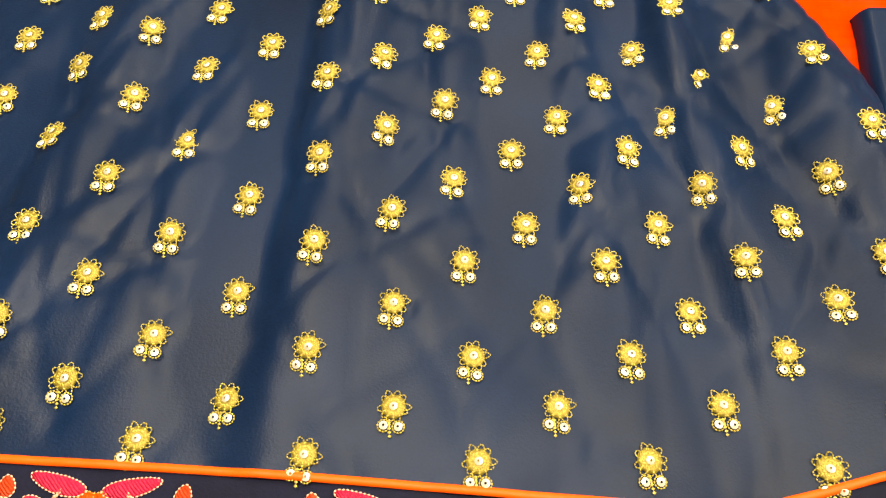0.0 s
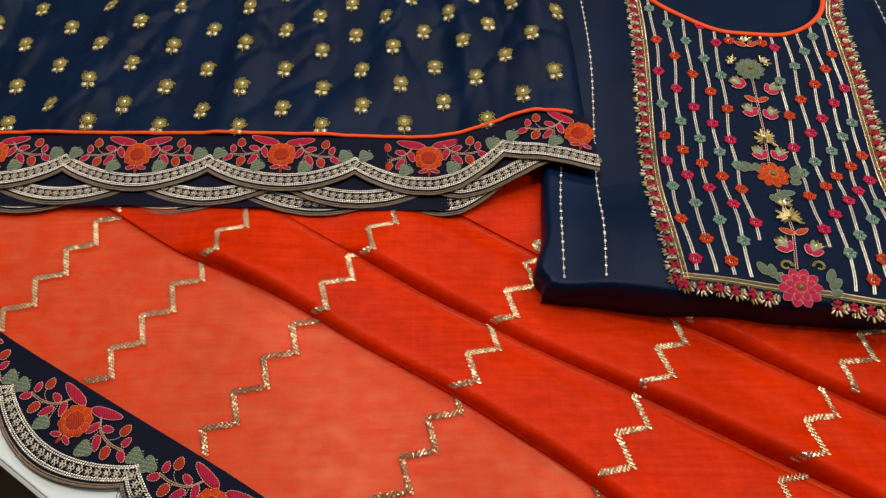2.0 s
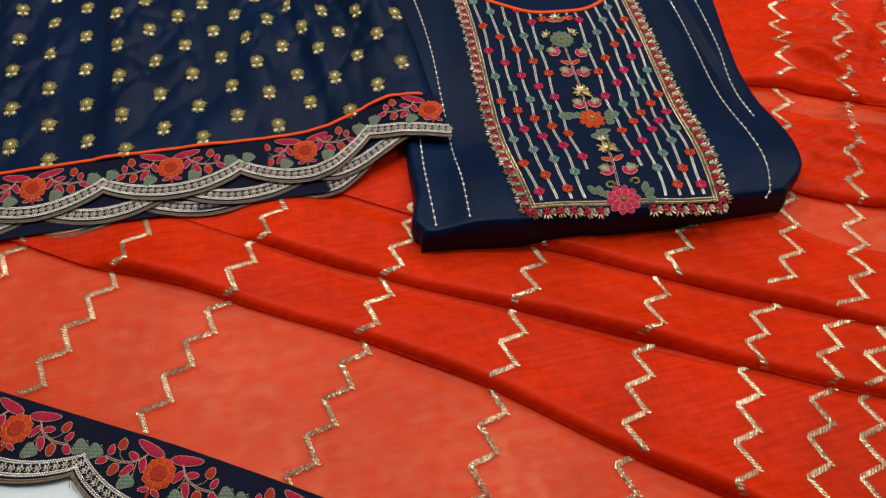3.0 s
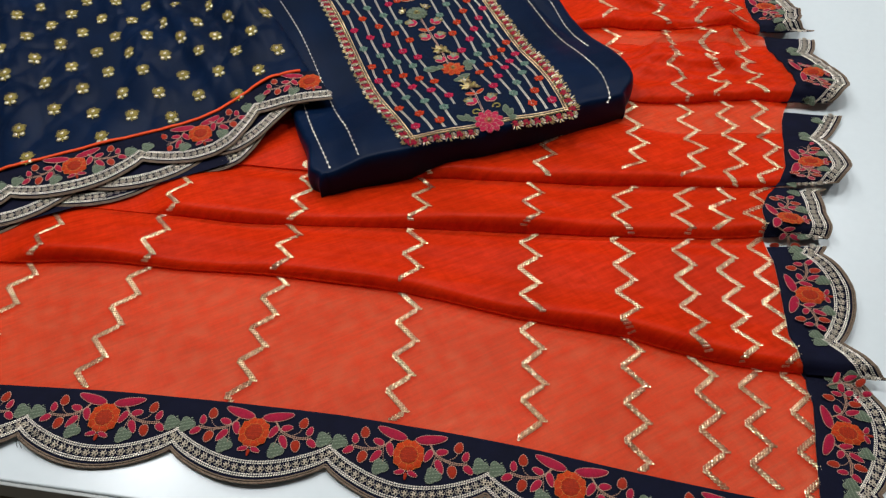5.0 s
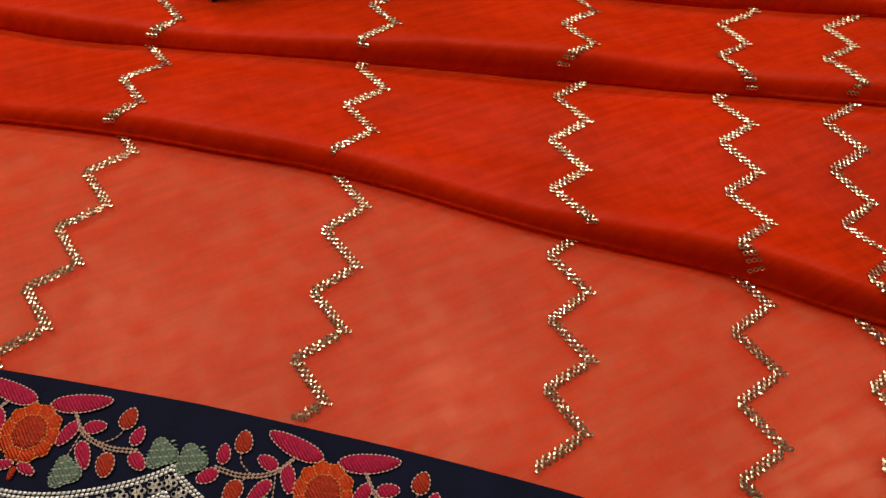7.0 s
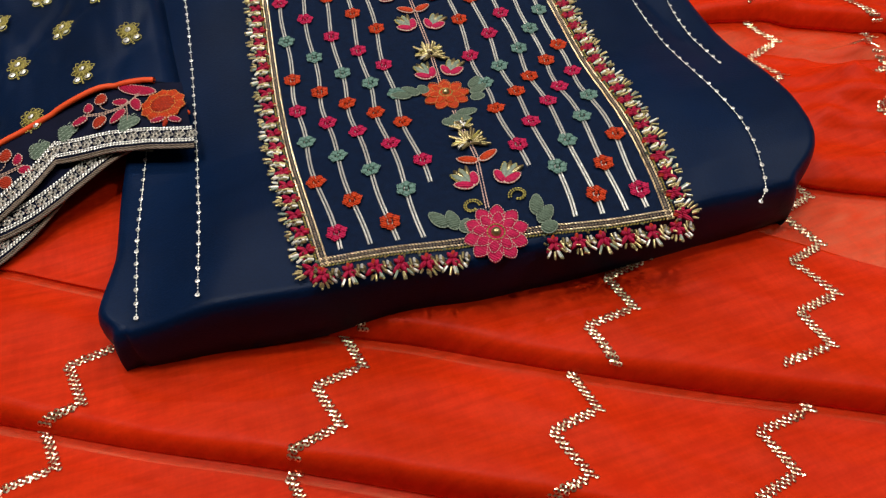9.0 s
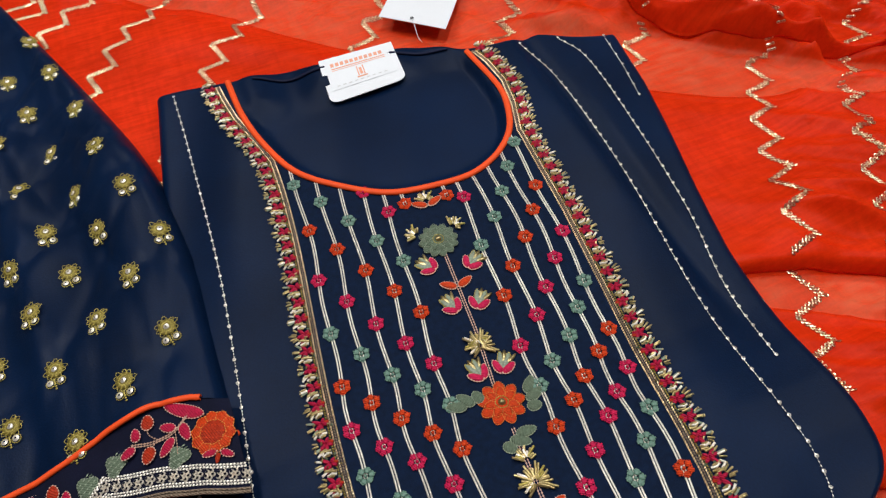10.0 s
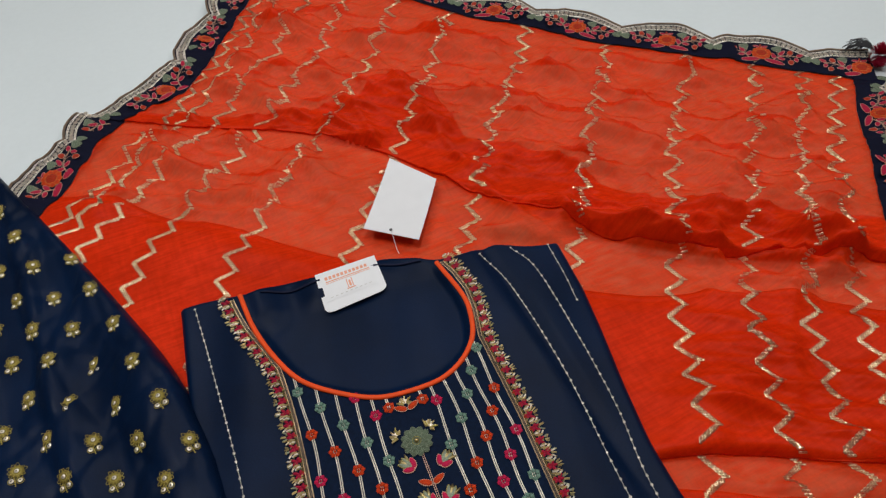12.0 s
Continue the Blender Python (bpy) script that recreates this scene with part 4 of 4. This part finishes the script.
def fringe(line, outward, step=0.0112, off=0.0062, skip=None):
    pts, tan = resample(np.array(line), step)
    for i, (c, t) in enumerate(zip(pts, tan)):
        n = np.array(outward)
        c1 = c + n * off
        if skip and skip(c1[0]):
            continue
        ang = math.atan2(n[1], n[0]) + 0.25 * math.sin(7 * i)
        part("bead_sprig", SPRIGS[i % 4], yoke_panel, k_frame(c1[0], c1[1], ang))
        c2 = c + t * step * 0.5 + n * (off + 0.001)
        part("bead_knot", KNOT, yoke_panel, k_frame(c2[0], c2[1], ang))


fringe(SIDE_L, (-1.0, -0.1))
fringe(SIDE_R, (1.0, -0.05))
fringe(BOTTOM, (-0.15, -0.99), off=0.0085, skip=lambda x: abs(x - 0.377) < 0.018)


# centre column of the yoke
def bloom(r, mat, petals, name, core=True):
    b = Build()
    for ring, rr, w in ((0, 0.68, 0.52), (1, 0.40, 0.40)):
        for i in range(petals - 2 * ring):
            a = 2 * math.pi * (i + 0.5 * ring) / (petals - 2 * ring)
            d = np.array([math.cos(a), math.sin(a)])
            o = leaf_outline(d * r * (rr - 0.36), d * r * (rr + 0.32), r * w, 12)
            blob(b, o, 0.0009 + 0.0008 * ring, mat)
            stitches(b, np.c_[o[2:11], np.full(9, 0.0012 + 0.0008 * ring)], {TH_GREEN: TH_SAGE, TH_PINK: TH_TAN, TH_ORANGE: TH_AMBER}[mat], step=0.0013, length=0.0012, width=0.0005, height=0.0005)
    blob(b, disc_outline((0, 0), r * 0.42, 0, 0, 14), 0.0017, mat)
    if core:
        blob(b, disc_outline((0, 0), r * 0.17, 0, 0, 8), 0.0034, GOLD_BEAD)
        stitches(b, closed(disc_outline((0, 0), r * 0.27, 0, 0, 12), 0.0022), GOLD, step=0.0012, length=0.0012, width=0.0009, height=0.0012)
    return b.mesh(name)


def column(name, mesh, x, y, turn=0.0, size=1.0):
    part(name, mesh, yoke_panel, k_frame(x, y, turn - 0.10, 0.0008) @ Matrix.Scale(size, 4))


def leaves_mesh(items, name):
    b = Build()
    for base, tip, w, mat, edge in items:
        leaf(b, base, tip, w, mat, edge, 0.0011, step=0.0013)
    return b.mesh(name)


def gold_spray(n, r, name, spread=2.6):
    b = Build()
    rnd = random.Random(n)
    for i in range(n):
        a = math.pi / 2 + spread * (i / (n - 1) - 0.5)
        d = np.array([math.cos(a), math.sin(a), 0])
        for w in (-0.0010, 0, 0.0010):
            s = np.array([-d[1], d[0], 0]) * w
            l = r * rnd.uniform(0.55, 1.05)
            tube(b, np.array([d * 0.0015 + s + (0, 0, 0.0009), d * l + s * 1.5 + (0, 0, rnd.uniform(0.001, 0.0028))]), 0.0007, GOLD_BEAD if rnd.random() < 0.65 else (GOLD if rnd.random() < 0.7 else SILVER), 5, 1.0, 0.006)
    return b.mesh(name)


column("rose", bloom(0.0146, TH_PINK, 10, "rose"), 0.3765, -0.1235)
column("flower", bloom(0.0132, TH_ORANGE, 9, "flower"), 0.3910, -0.0170)
column("flower", bloom(0.0125, TH_GREEN, 12, "flower"), 0.4010, 0.0965)
ORANGE_LEAF = {sg: leaves_mesh([((sg * 0.0005, -0.001), (sg * 0.0085, 0.003), 0.0042, TH_ORANGE, TH_TAN)], "orange_leaf") for sg in (-1, 1)}
SAGE = leaves_mesh([((0, 0), (0.003, 0.0100), 0.006, TH_GREEN, TH_SAGE), ((0, -0.004), (0.0075, 0.003), 0.006, TH_GREEN, TH_SAGE), ((0.0, -0.008), (0.007, -0.006), 0.006, TH_GREEN, TH_SAGE)], "sage_leaf")
for x, y, t in ((0.358, -0.112, 0.9), (0.397, -0.121, 0.0), (0.373, -0.012, 1.6), (0.406, -0.017, -0.3), (0.390, -0.037, -1.2)):
    column("sage_leaf", SAGE, x, y, t, 1.05)
for x, y in ((0.3860, -0.078), (0.3990, 0.062), (0.4055, 0.126)):
    for sg in (-1, 1):
        column("orange_leaf", ORANGE_LEAF[sg], x, y, 0.0, 1.15)
TULIP = leaves_mesh([((0, -0.004), (-0.0048, 0.0015), 0.0040, TH_PINK, TH_TAN), ((0, -0.004), (0.0048, 0.0015), 0.0040, TH_PINK, TH_TAN), ((0, -0.003), (-0.0022, 0.0062), 0.0032, TH_SAGE, GOLD), ((0, -0.003), (0.0022, 0.0062), 0.0032, TH_SAGE, GOLD), ((0.0, 0.0), (0.0, 0.0075), 0.0024, GOLD_BEAD, None), ((0.001, 0.0), (0.0052, 0.0060), 0.0020, GOLD_BEAD, None)], "tulip_bud")
for x, y, t in ((0.3755, -0.0895, 0.5), (0.3940, -0.094, -0.5), (0.3870, 0.005, 0.4), (0.4020, 0.004, -0.4), (0.3905, 0.050, 0.5), (0.4065, 0.047, -0.5), (0.3880, 0.081, 0.8), (0.4140, 0.074, -0.8)):
    column("tulip_bud", TULIP, x, y, t, 1.25)
SPRAY = gold_spray(8, 0.0105, "gold_spray", 4.6)
SPRAY_S = gold_spray(4, 0.0075, "gold_spray", 2.0)
for x, y, t, m in ((0.3870, -0.064, 0, SPRAY), (0.3885, -0.052, 0, SPRAY_S), (0.3950, 0.020, 0, SPRAY), (0.3955, 0.026, 3.1, SPRAY_S), (0.3900, 0.106, 0.9, SPRAY_S), (0.4135, 0.103, -0.9, SPRAY_S), (0.4055, 0.129, 0, SPRAY_S)):
    column("gold_spray", m, x, y, t)
for run in (((0.3785, -0.108), (0.386, -0.075), (0.390, -0.033)), ((0.392, -0.005), (0.397, 0.03), (0.401, 0.085))):
    stem = Build()
    for off in (-0.0007, 0.0007):
        stitches(stem, on_kurta(np.array(run) + (off, 0), 0.0008), TH_TAN, length=0.002, width=0.0010)
    part("stem", stem, yoke_panel, label="tan stitched stem")
scroll = Build()
for s in (-1, 1):
    for r in (0.0046, 0.0034):
        pts = [(s * (0.011 - r * math.cos(t) * (1 - t / 12)), r * math.sin(t) * (1 - t / 12), 0.0006) for t in np.linspace(0, 5.2, 20)]
        stitches(scroll, np.array(pts), GOLD, step=0.0013, length=0.0015, width=0.0011, height=0.0013)
SCROLL = scroll.mesh("gold_scroll")
column("gold_scroll", SCROLL, 0.3830, -0.1065)


def sequin_line(pts, gap=0.0075):
    b = Build()
    line = on_kurta(smooth_curve(pts, 80), 0.0007)
    stitches(b, line, SILVER, step=0.0020, length=0.0019, width=0.0007, height=0.0007)
    p, t = resample(line, gap)
    up = np.zeros_like(p)
    up[:, 2] = 1
    nz = norm(up + np.random.normal(0, 0.12, p.shape))
    side = norm(np.cross(nz, t))
    v, f = scatter(*ring_shape(8, 0.25, 1.0, 0.3), p + (0, 0, 0.0006), np.cross(side, nz), side, nz, 0.0011)
    b.add(v, f, SILVER)
    part("sequin_line", b, kurta, label="thin line of silver sequins")


sequin_line([(0.270, 0.308), (0.270, 0.24), (0.268, 0.12), (0.2555, -0.012), (0.2525, -0.062), (0.247, -0.108)])
sequin_line([(0.234, 0.03), (0.227, -0.018), (0.2235, -0.049), (0.219, -0.105)])
sequin_line([(0.532, 0.249), (0.541, 0.205), (0.538, 0.10), (0.526, 0.01), (0.520, -0.05), (0.517, -0.105), (0.508, -0.136), (0.499, -0.146)])
sequin_line([(0.562, 0.243), (0.571, 0.21), (0.566, 0.13), (0.558, 0.057), (0.547, 0.007), (0.538, -0.052)])
sequin_line([(0.596, 0.231), (0.592, 0.195), (0.586, 0.162)], 0.012)


# ---- sharara trousers ----
S_RIGHT = knots([-0.02, 0.054, 0.153, 0.23, 0.28, 0.37, 0.48, 0.60, 0.80], [0.2585, 0.2575, 0.2575, 0.246, 0.233, 0.200, 0.157, 0.108, 0.02])
S_HEM = knots([-0.55, -0.246, -0.171, -0.097, -0.024, 0.048, 0.119, 0.15, 0.172, 0.19, 0.212, 0.238, 0.259], [0.072, 0.061, 0.0575, 0.0545, 0.0505, 0.0455, 0.0415, 0.041, 0.048, 0.053, 0.0565, 0.055, 0.038])


PUCKER = [(52, -31, 0.4, 0.0022), (-29, 47, 2.2, 0.0018), (61, 17, 4.0, 0.0020), (23, 36, 1.1, 0.0016), (80, -8, 5.0, 0.0014)]


def sharara_z(x, y):
    x, y = np.asarray(x, float), np.asarray(y, float)
    fan = (x + 0.02) / (1.25 - y)
    z = 0.0175 + 0.015 * ease((x - 0.16) / 0.06) * ease((0.36 - y) / 0.12)
    up = ease((y - 0.05) / 0.12)
    z = z + (0.0010 + 0.0022 * up) * np.sin(47 * fan + 1.0 + 2 * y) + (0.0006 + 0.0016 * up) * np.sin(101 * fan + 4.4 - 5 * y)
    # pressed creases
    for cx, s, w, h in ((-0.062, 0.05, 0.006, 0.0035), (0.150, -0.10, 0.006, 0.0045), (0.055, 0.42, 0.012, 0.0035), (-0.19, 0.55, 0.010, 0.0030)):
        d = x - cx - s * (y - 0.12)
        z = z + h * np.tanh(d / w) * np.exp(-(d / 0.045) ** 2) * (0.4 + 0.6 * up)
    z = z + 0.0012 * np.sin(33 * x - 41 * y) * np.sin(27 * y + 13 * x + 2)
    for kx, ky, ph, h in PUCKER:
        z = z - h * (0.35 + 0.65 * up) * (1 - np.abs(np.sin(kx * x + ky * y + ph + 0.7 * np.sin(19 * y - 11 * x + ph)))) ** 5
    z = np.maximum(z, 0.0140)
    edge = S_RIGHT(y) - x
    return 0.009 + (z - 0.009) * np.sqrt(np.clip(1 - (1 - np.clip(edge / 0.010, 0, 1)) ** 2, 0, 1))


sharara = thing("sharara", (0.0, 0.3, 0.0), "navy silk sharara trousers with gold motifs and scalloped hem", "trousers")
leg = Build()
R, C = 170, 210
tt, ww = np.meshgrid(np.linspace(0, 1, R), np.linspace(0, 1, C) ** 0.9, indexing="ij")
X0 = -0.55 + (0.2565 + 0.55) * ww
Y = S_HEM(X0) * (1 - tt) + 0.80 * tt
X = -0.55 + (S_RIGHT(Y) + 0.55) * ww
leg.add(np.stack([X, Y, sharara_z(X, Y)], -1).reshape(-1, 3), grid_faces(R, C), NAVY)
ex, ey = X[:, -1], Y[:, -1]
th = np.linspace(0, 1, 5)
side = np.stack([np.stack([ex - 0.002 * t, ey, 0.0 * ex + 0.009 - 0.008 * t], -1) for t in th], 0)
leg.add(side.reshape(-1, 3), grid_faces(5, R), NAVY)
part("front_leg", leg, sharara)


def hem_top(a):
    return float(np.mean([sharara_z(min(a + o, 0.244), float(S_HEM(a)) + 0.002) for o in (-0.04, -0.02, 0.0, 0.02, 0.04)]))


def hem_f(drop, z_off, shift=0.0):
    def F(a, b):
        near = float(ease(np.array((a - 0.13) / 0.10)))
        y = float(S_HEM(a)) - 0.94 * b - drop * (1 - near)
        top = hem_top(a)
        z = top + z_off - (0.0035 - 0.006 * near) * b / 0.05 + 0.0008 * math.sin(18 * a + 1) * b / 0.05
        return (a, y, z)
    return F


border(sharara, hem_f(0.0, 0.0004), -0.55, 0.257, 0.0025, 0.1215, d0=0.039)
border(sharara, hem_f(0.0100, -0.0032), -0.55, 0.250, 0.063, 0.1215, motifs=False)
border(sharara, hem_f(0.0165, -0.0062), -0.55, 0.235, 0.030, 0.1215, motifs=False)
under = Build()
A = np.linspace(-0.55, 0.14, 110)
v = np.array([[(a, float(S_HEM(a)) - 0.006 - 0.062 * j / 4, 0.0095) for j in range(5)] for a in A])
under.add(v.reshape(-1, 3), grid_faces(len(A), 5), BAND)
part("back_leg", under, sharara)
pp_ = Build()
tube(pp_, np.array([(a, float(S_HEM(a)) + 0.0005, max(hem_top(a), float(sharara_z(min(a, 0.244), float(S_HEM(a)) + 0.002))) + 0.0012) for a in np.linspace(-0.55, 0.243, 300)]), 0.0018, PIPING, 7, 0.8)
part("hem_piping", pp_, sharara, label="orange piping above the hem")
pp2 = Build()
tube(pp2, np.array([(0.2435, 0.022, 0.0305), (0.250, 0.023, 0.030), (0.2565, 0.025, 0.026)]), 0.0016, PIPING, 7, 0.8)
part("hem_piping", pp2, sharara, label="orange piping above the hem")


def buti_mesh(seed):
    """A gold zari flower with a bead heart and two ringed sequins below."""
    rnd = random.Random(seed)
    b = Build()
    blob(b, disc_outline((0, 0.0020), 0.0050, 10, 0.05, 30), 0.0006, GOLD_DARK)
    for i in range(10):
        a = 2 * math.pi * (i + 0.5 * rnd.random()) / 10
        d = np.array([math.cos(a), math.sin(a)])
        petal = leaf_outline(d * 0.0026 + (0, 0.0020), d * rnd.uniform(0.0062, 0.0074) + (0, 0.0020), 0.0028, 10)
        stitches(b, closed(petal, 0.0006), GOLD, step=0.0012, length=0.0014, width=0.0007, height=0.0009)
    stitches(b, closed(disc_outline((0, 0.0020), 0.0030, 0, 0, 14), 0.0009), GOLD, step=0.0012, length=0.0015, width=0.0009, height=0.0010, lean=0.5)
    spots = [((0, 0.0020), 0.0017), ((-0.0030, -0.0062), 0.0018), ((0.0030, -0.0062), 0.0018)]
    for (cx, cy), r in spots:
        n = norm(np.array([rnd.uniform(-0.15, 0.15), rnd.uniform(-0.15, 0.15), 1]))
        ax = norm(np.cross((0, 1, 0), n))
        v, f = scatter(*ring_shape(10, 0.30, 1.0, 0.35), [(cx, cy, 0.0013)], [ax], [np.cross(n, ax)], [n], r)
        b.add(v, f, SILVER)
    for s in (-1, 1):
        stitches(b, closed(disc_outline((s * 0.0030, -0.0062), 0.0024, 0, 0, 12), 0.0006), GOLD, step=0.0012, length=0.0014, width=0.0009, height=0.0010)
    stitches(b, np.array([(-0.001, -0.004, 0.0006), (0.0, -0.0102, 0.0006)]), GOLD, length=0.0015, width=0.0016)
    return b.mesh("gold_motif")


BUTIS = [buti_mesh(i) for i in range(5)]
# the woven rows of motifs: column c counts across, row r up from the hem, both drawn in by the pleats
MOTIF_X = [-0.0377, -0.0043, -0.0071, 0.0022, 0.2814, 0.0279, -0.0942, 0.0298, 0.0162, -0.095, 0.0507, -0.0351, 0.0224, 0.0196]
MOTIF_Y = [0.0583, 0.2139, 0.0762, -0.0487, -0.0144, 0.0116, -0.1975, 0.1542, 0.0339, -0.0014, -0.0659, 0.0018, 0.1093, -0.0411]


def motif_place(c, r):
    """Where motif (c, r) lies; the rows run on evenly above the sixth."""
    def at(kk, cc, rr):
        pairs = [(i, j) for i in range(5) for j in range(4) if i + j <= 4]
        return sum(k * (cc / 8) ** i * (rr / 5) ** j for k, (i, j) in zip(kk, pairs))
    cc, rr = max(c, -4.0), min(r, 5.0)
    p = np.array([at(MOTIF_X, cc, rr), at(MOTIF_Y, cc, rr)])
    if r > rr:
        p = p + (r - rr) * 0.5 * (p - np.array([at(MOTIF_X, cc, rr - 2), at(MOTIF_Y, cc, rr - 2)]))
    return p + ((c - cc) * 0.035, (c - cc) * -0.0015)


def buti_at(x, y, i):
    e = 0.009
    zx = float(sharara_z(x + e, y) - sharara_z(x - e, y)) / (2 * e)
    zy = float(sharara_z(x, y + e) - sharara_z(x, y - e)) / (2 * e)
    n = Vector((-zx, -zy, 1)).normalized()
    qn = Vector((0, 0, 1)).rotation_difference(n)
    turn = 0.16 * math.sin(11 * x + 5) - 0.5 * max(0, x - 0.05)
    part("gold_motif", BUTIS[i % 5], sharara, Matrix.Translation((x, y, float(sharara_z(x, y)) + 0.0006)) @ qn.to_matrix().to_4x4() @ Matrix.Rotation(turn + random.uniform(-0.08, 0.08), 4, "Z") @ Matrix.Scale(1.03, 4))


count = 0
for c in range(-14, 11):
    for n in range(18):
        x, y = motif_place(c, n + (0.5 if c % 2 else 0.0))
        if -0.54 < x and y < 0.77 and x < float(S_RIGHT(y)) - 0.006 and y > float(S_HEM(x)) + 0.004:
            buti_at(x + random.uniform(-0.001, 0.001), y + random.uniform(-0.001, 0.001), count)
            count += 1


# ---- tags ----
def card(owner, corners, thick, mat, curl, round_r=0.0, hole=None):
    """A thin card on its four corners with a gentle curl; optional rounded far corners."""
    a, b_, c, d = (np.array(k, float) for k in corners)
    bm = Build()
    n = 24
    pts = np.zeros((n, n, 3))
    for i in range(n):
        for j in range(n):
            s, t = i / (n - 1), j / (n - 1)
            if round_r:
                k = round_r
                for (cs, ct) in ((0, 1), (1, 1)):
                    ds, dt = max(0, k - abs(s - cs)), max(0, k - abs(t - ct))
                    if ds > 0 and dt > 0:
                        m = max(ds, dt)
                        h = math.hypot(ds, dt)
                        s += (1 if cs == 0 else -1) * ds * (1 - m / h)
                        t += (1 if ct == 0 else -1) * dt * (1 - m / h)
            p = a * (1 - s) * (1 - t) + b_ * s * (1 - t) + c * s * t + d * (1 - s) * t
            p[2] += curl * (4 * (t - 0.5) ** 2)
            pts[i, j] = p
    low = pts - (0, 0, thick)
    bm.add(pts.reshape(-1, 3), grid_faces(n, n), mat)
    bm.add(low.reshape(-1, 3), grid_faces(n, n), mat)
    ring = [pts[:, 0], pts[-1, :], pts[::-1, -1], pts[0, ::-1]]
    loop = np.vstack(ring)
    bm.add(np.vstack([loop, loop - (0, 0, thick)]), [(i, i + 1, i + 1 + len(loop), i + len(loop)) for i in range(len(loop) - 1)], mat)
    part("card", bm, owner)


TA, TB, TC, TD = (0.508, 0.422, 0.014), (0.540, 0.368, 0.0145), (0.489, 0.297, 0.0145), (0.445, 0.336, 0.0145)
tag = thing("hang_tag", (0.495, 0.356, 0.008), "blank white paper hang tag lying on the orange dupatta", "tag")
card(tag, (TA, TB, TC, TD), 0.0006, PAPER, 0.0022)
hole = Build()
hole.add(np.array([(0.469 + 0.0016 * math.cos(a), 0.3215 + 0.0016 * math.sin(a), 0.0172) for a in np.linspace(0, 2 * math.pi, 12, endpoint=False)]), [tuple(range(12))], BLACK)
part("eyelet", hole, tag, label="small dark punched hole")
thread = Build()
tube(thread, smooth_curve([(0.469, 0.3215, 0.0172), (0.4675, 0.311, 0.0165), (0.466, 0.302, 0.016), (0.464, 0.292, 0.019), (0.463, 0.283, 0.023)], 24), 0.00025, PAPER, 4)
part("thread", thread, tag, label="fine white tag thread")

label = thing("size_label", (0.409, 0.270, 0.020), "white shop label card with faded orange print inside the neck", "label")
LA, LB, LC, LD = (0.381, 0.292, 0.0255), (0.440, 0.290, 0.0255), (0.438, 0.250, 0.0215), (0.377, 0.247, 0.0215)
card(label, (LA, LB, LC, LD), 0.0006, PAPER, 0.0006, 0.14)


def on_label(s, t, lift):
    a, b_, c, d = (np.array(k) for k in (LA, LB, LC, LD))
    p = a * (1 - s) * (1 - t) + b_ * s * (1 - t) + c * s * t + d * (1 - s) * t
    return p + (0, 0, 0.0006 * 4 * (t - 0.5) ** 2 + lift)


def print_bar(name, s0, s1, t0, t1, mat, lift=0.0004):
    b = Build()
    b.add([on_label(s0, t0, lift), on_label(s1, t0, lift), on_label(s1, t1, lift), on_label(s0, t1, lift)], [(0, 3, 2, 1)], mat)
    part(name, b, label)


print_bar("sticker", 0.06, 0.92, 0.02, 0.74, PAPER, 0.0003)
for n in range(11):
    s0 = 0.13 + n * 0.065
    print_bar("print_bar", s0, s0 + 0.045, 0.15, 0.23, INK, 0.0006)
print_bar("print_bar", 0.13, 0.85, 0.265, 0.29, INK, 0.0006)
print_bar("print_bar", 0.13, 0.85, 0.31, 0.325, INK, 0.0006)
print_bar("print_mark", 0.44, 0.455, 0.36, 0.58, INK, 0.0006)
print_bar("print_mark", 0.52, 0.535, 0.36, 0.58, INK, 0.0006)
print_bar("print_mark", 0.47, 0.505, 0.40, 0.56, INK, 0.0006)
print_bar("print_mark", 0.42, 0.555, 0.59, 0.62, INK, 0.0006)
for n in range(9):
    print_bar("print_bar", 0.14 + 0.078 * n, 0.18 + 0.078 * n, 0.66, 0.68, INK_GREY, 0.0006)
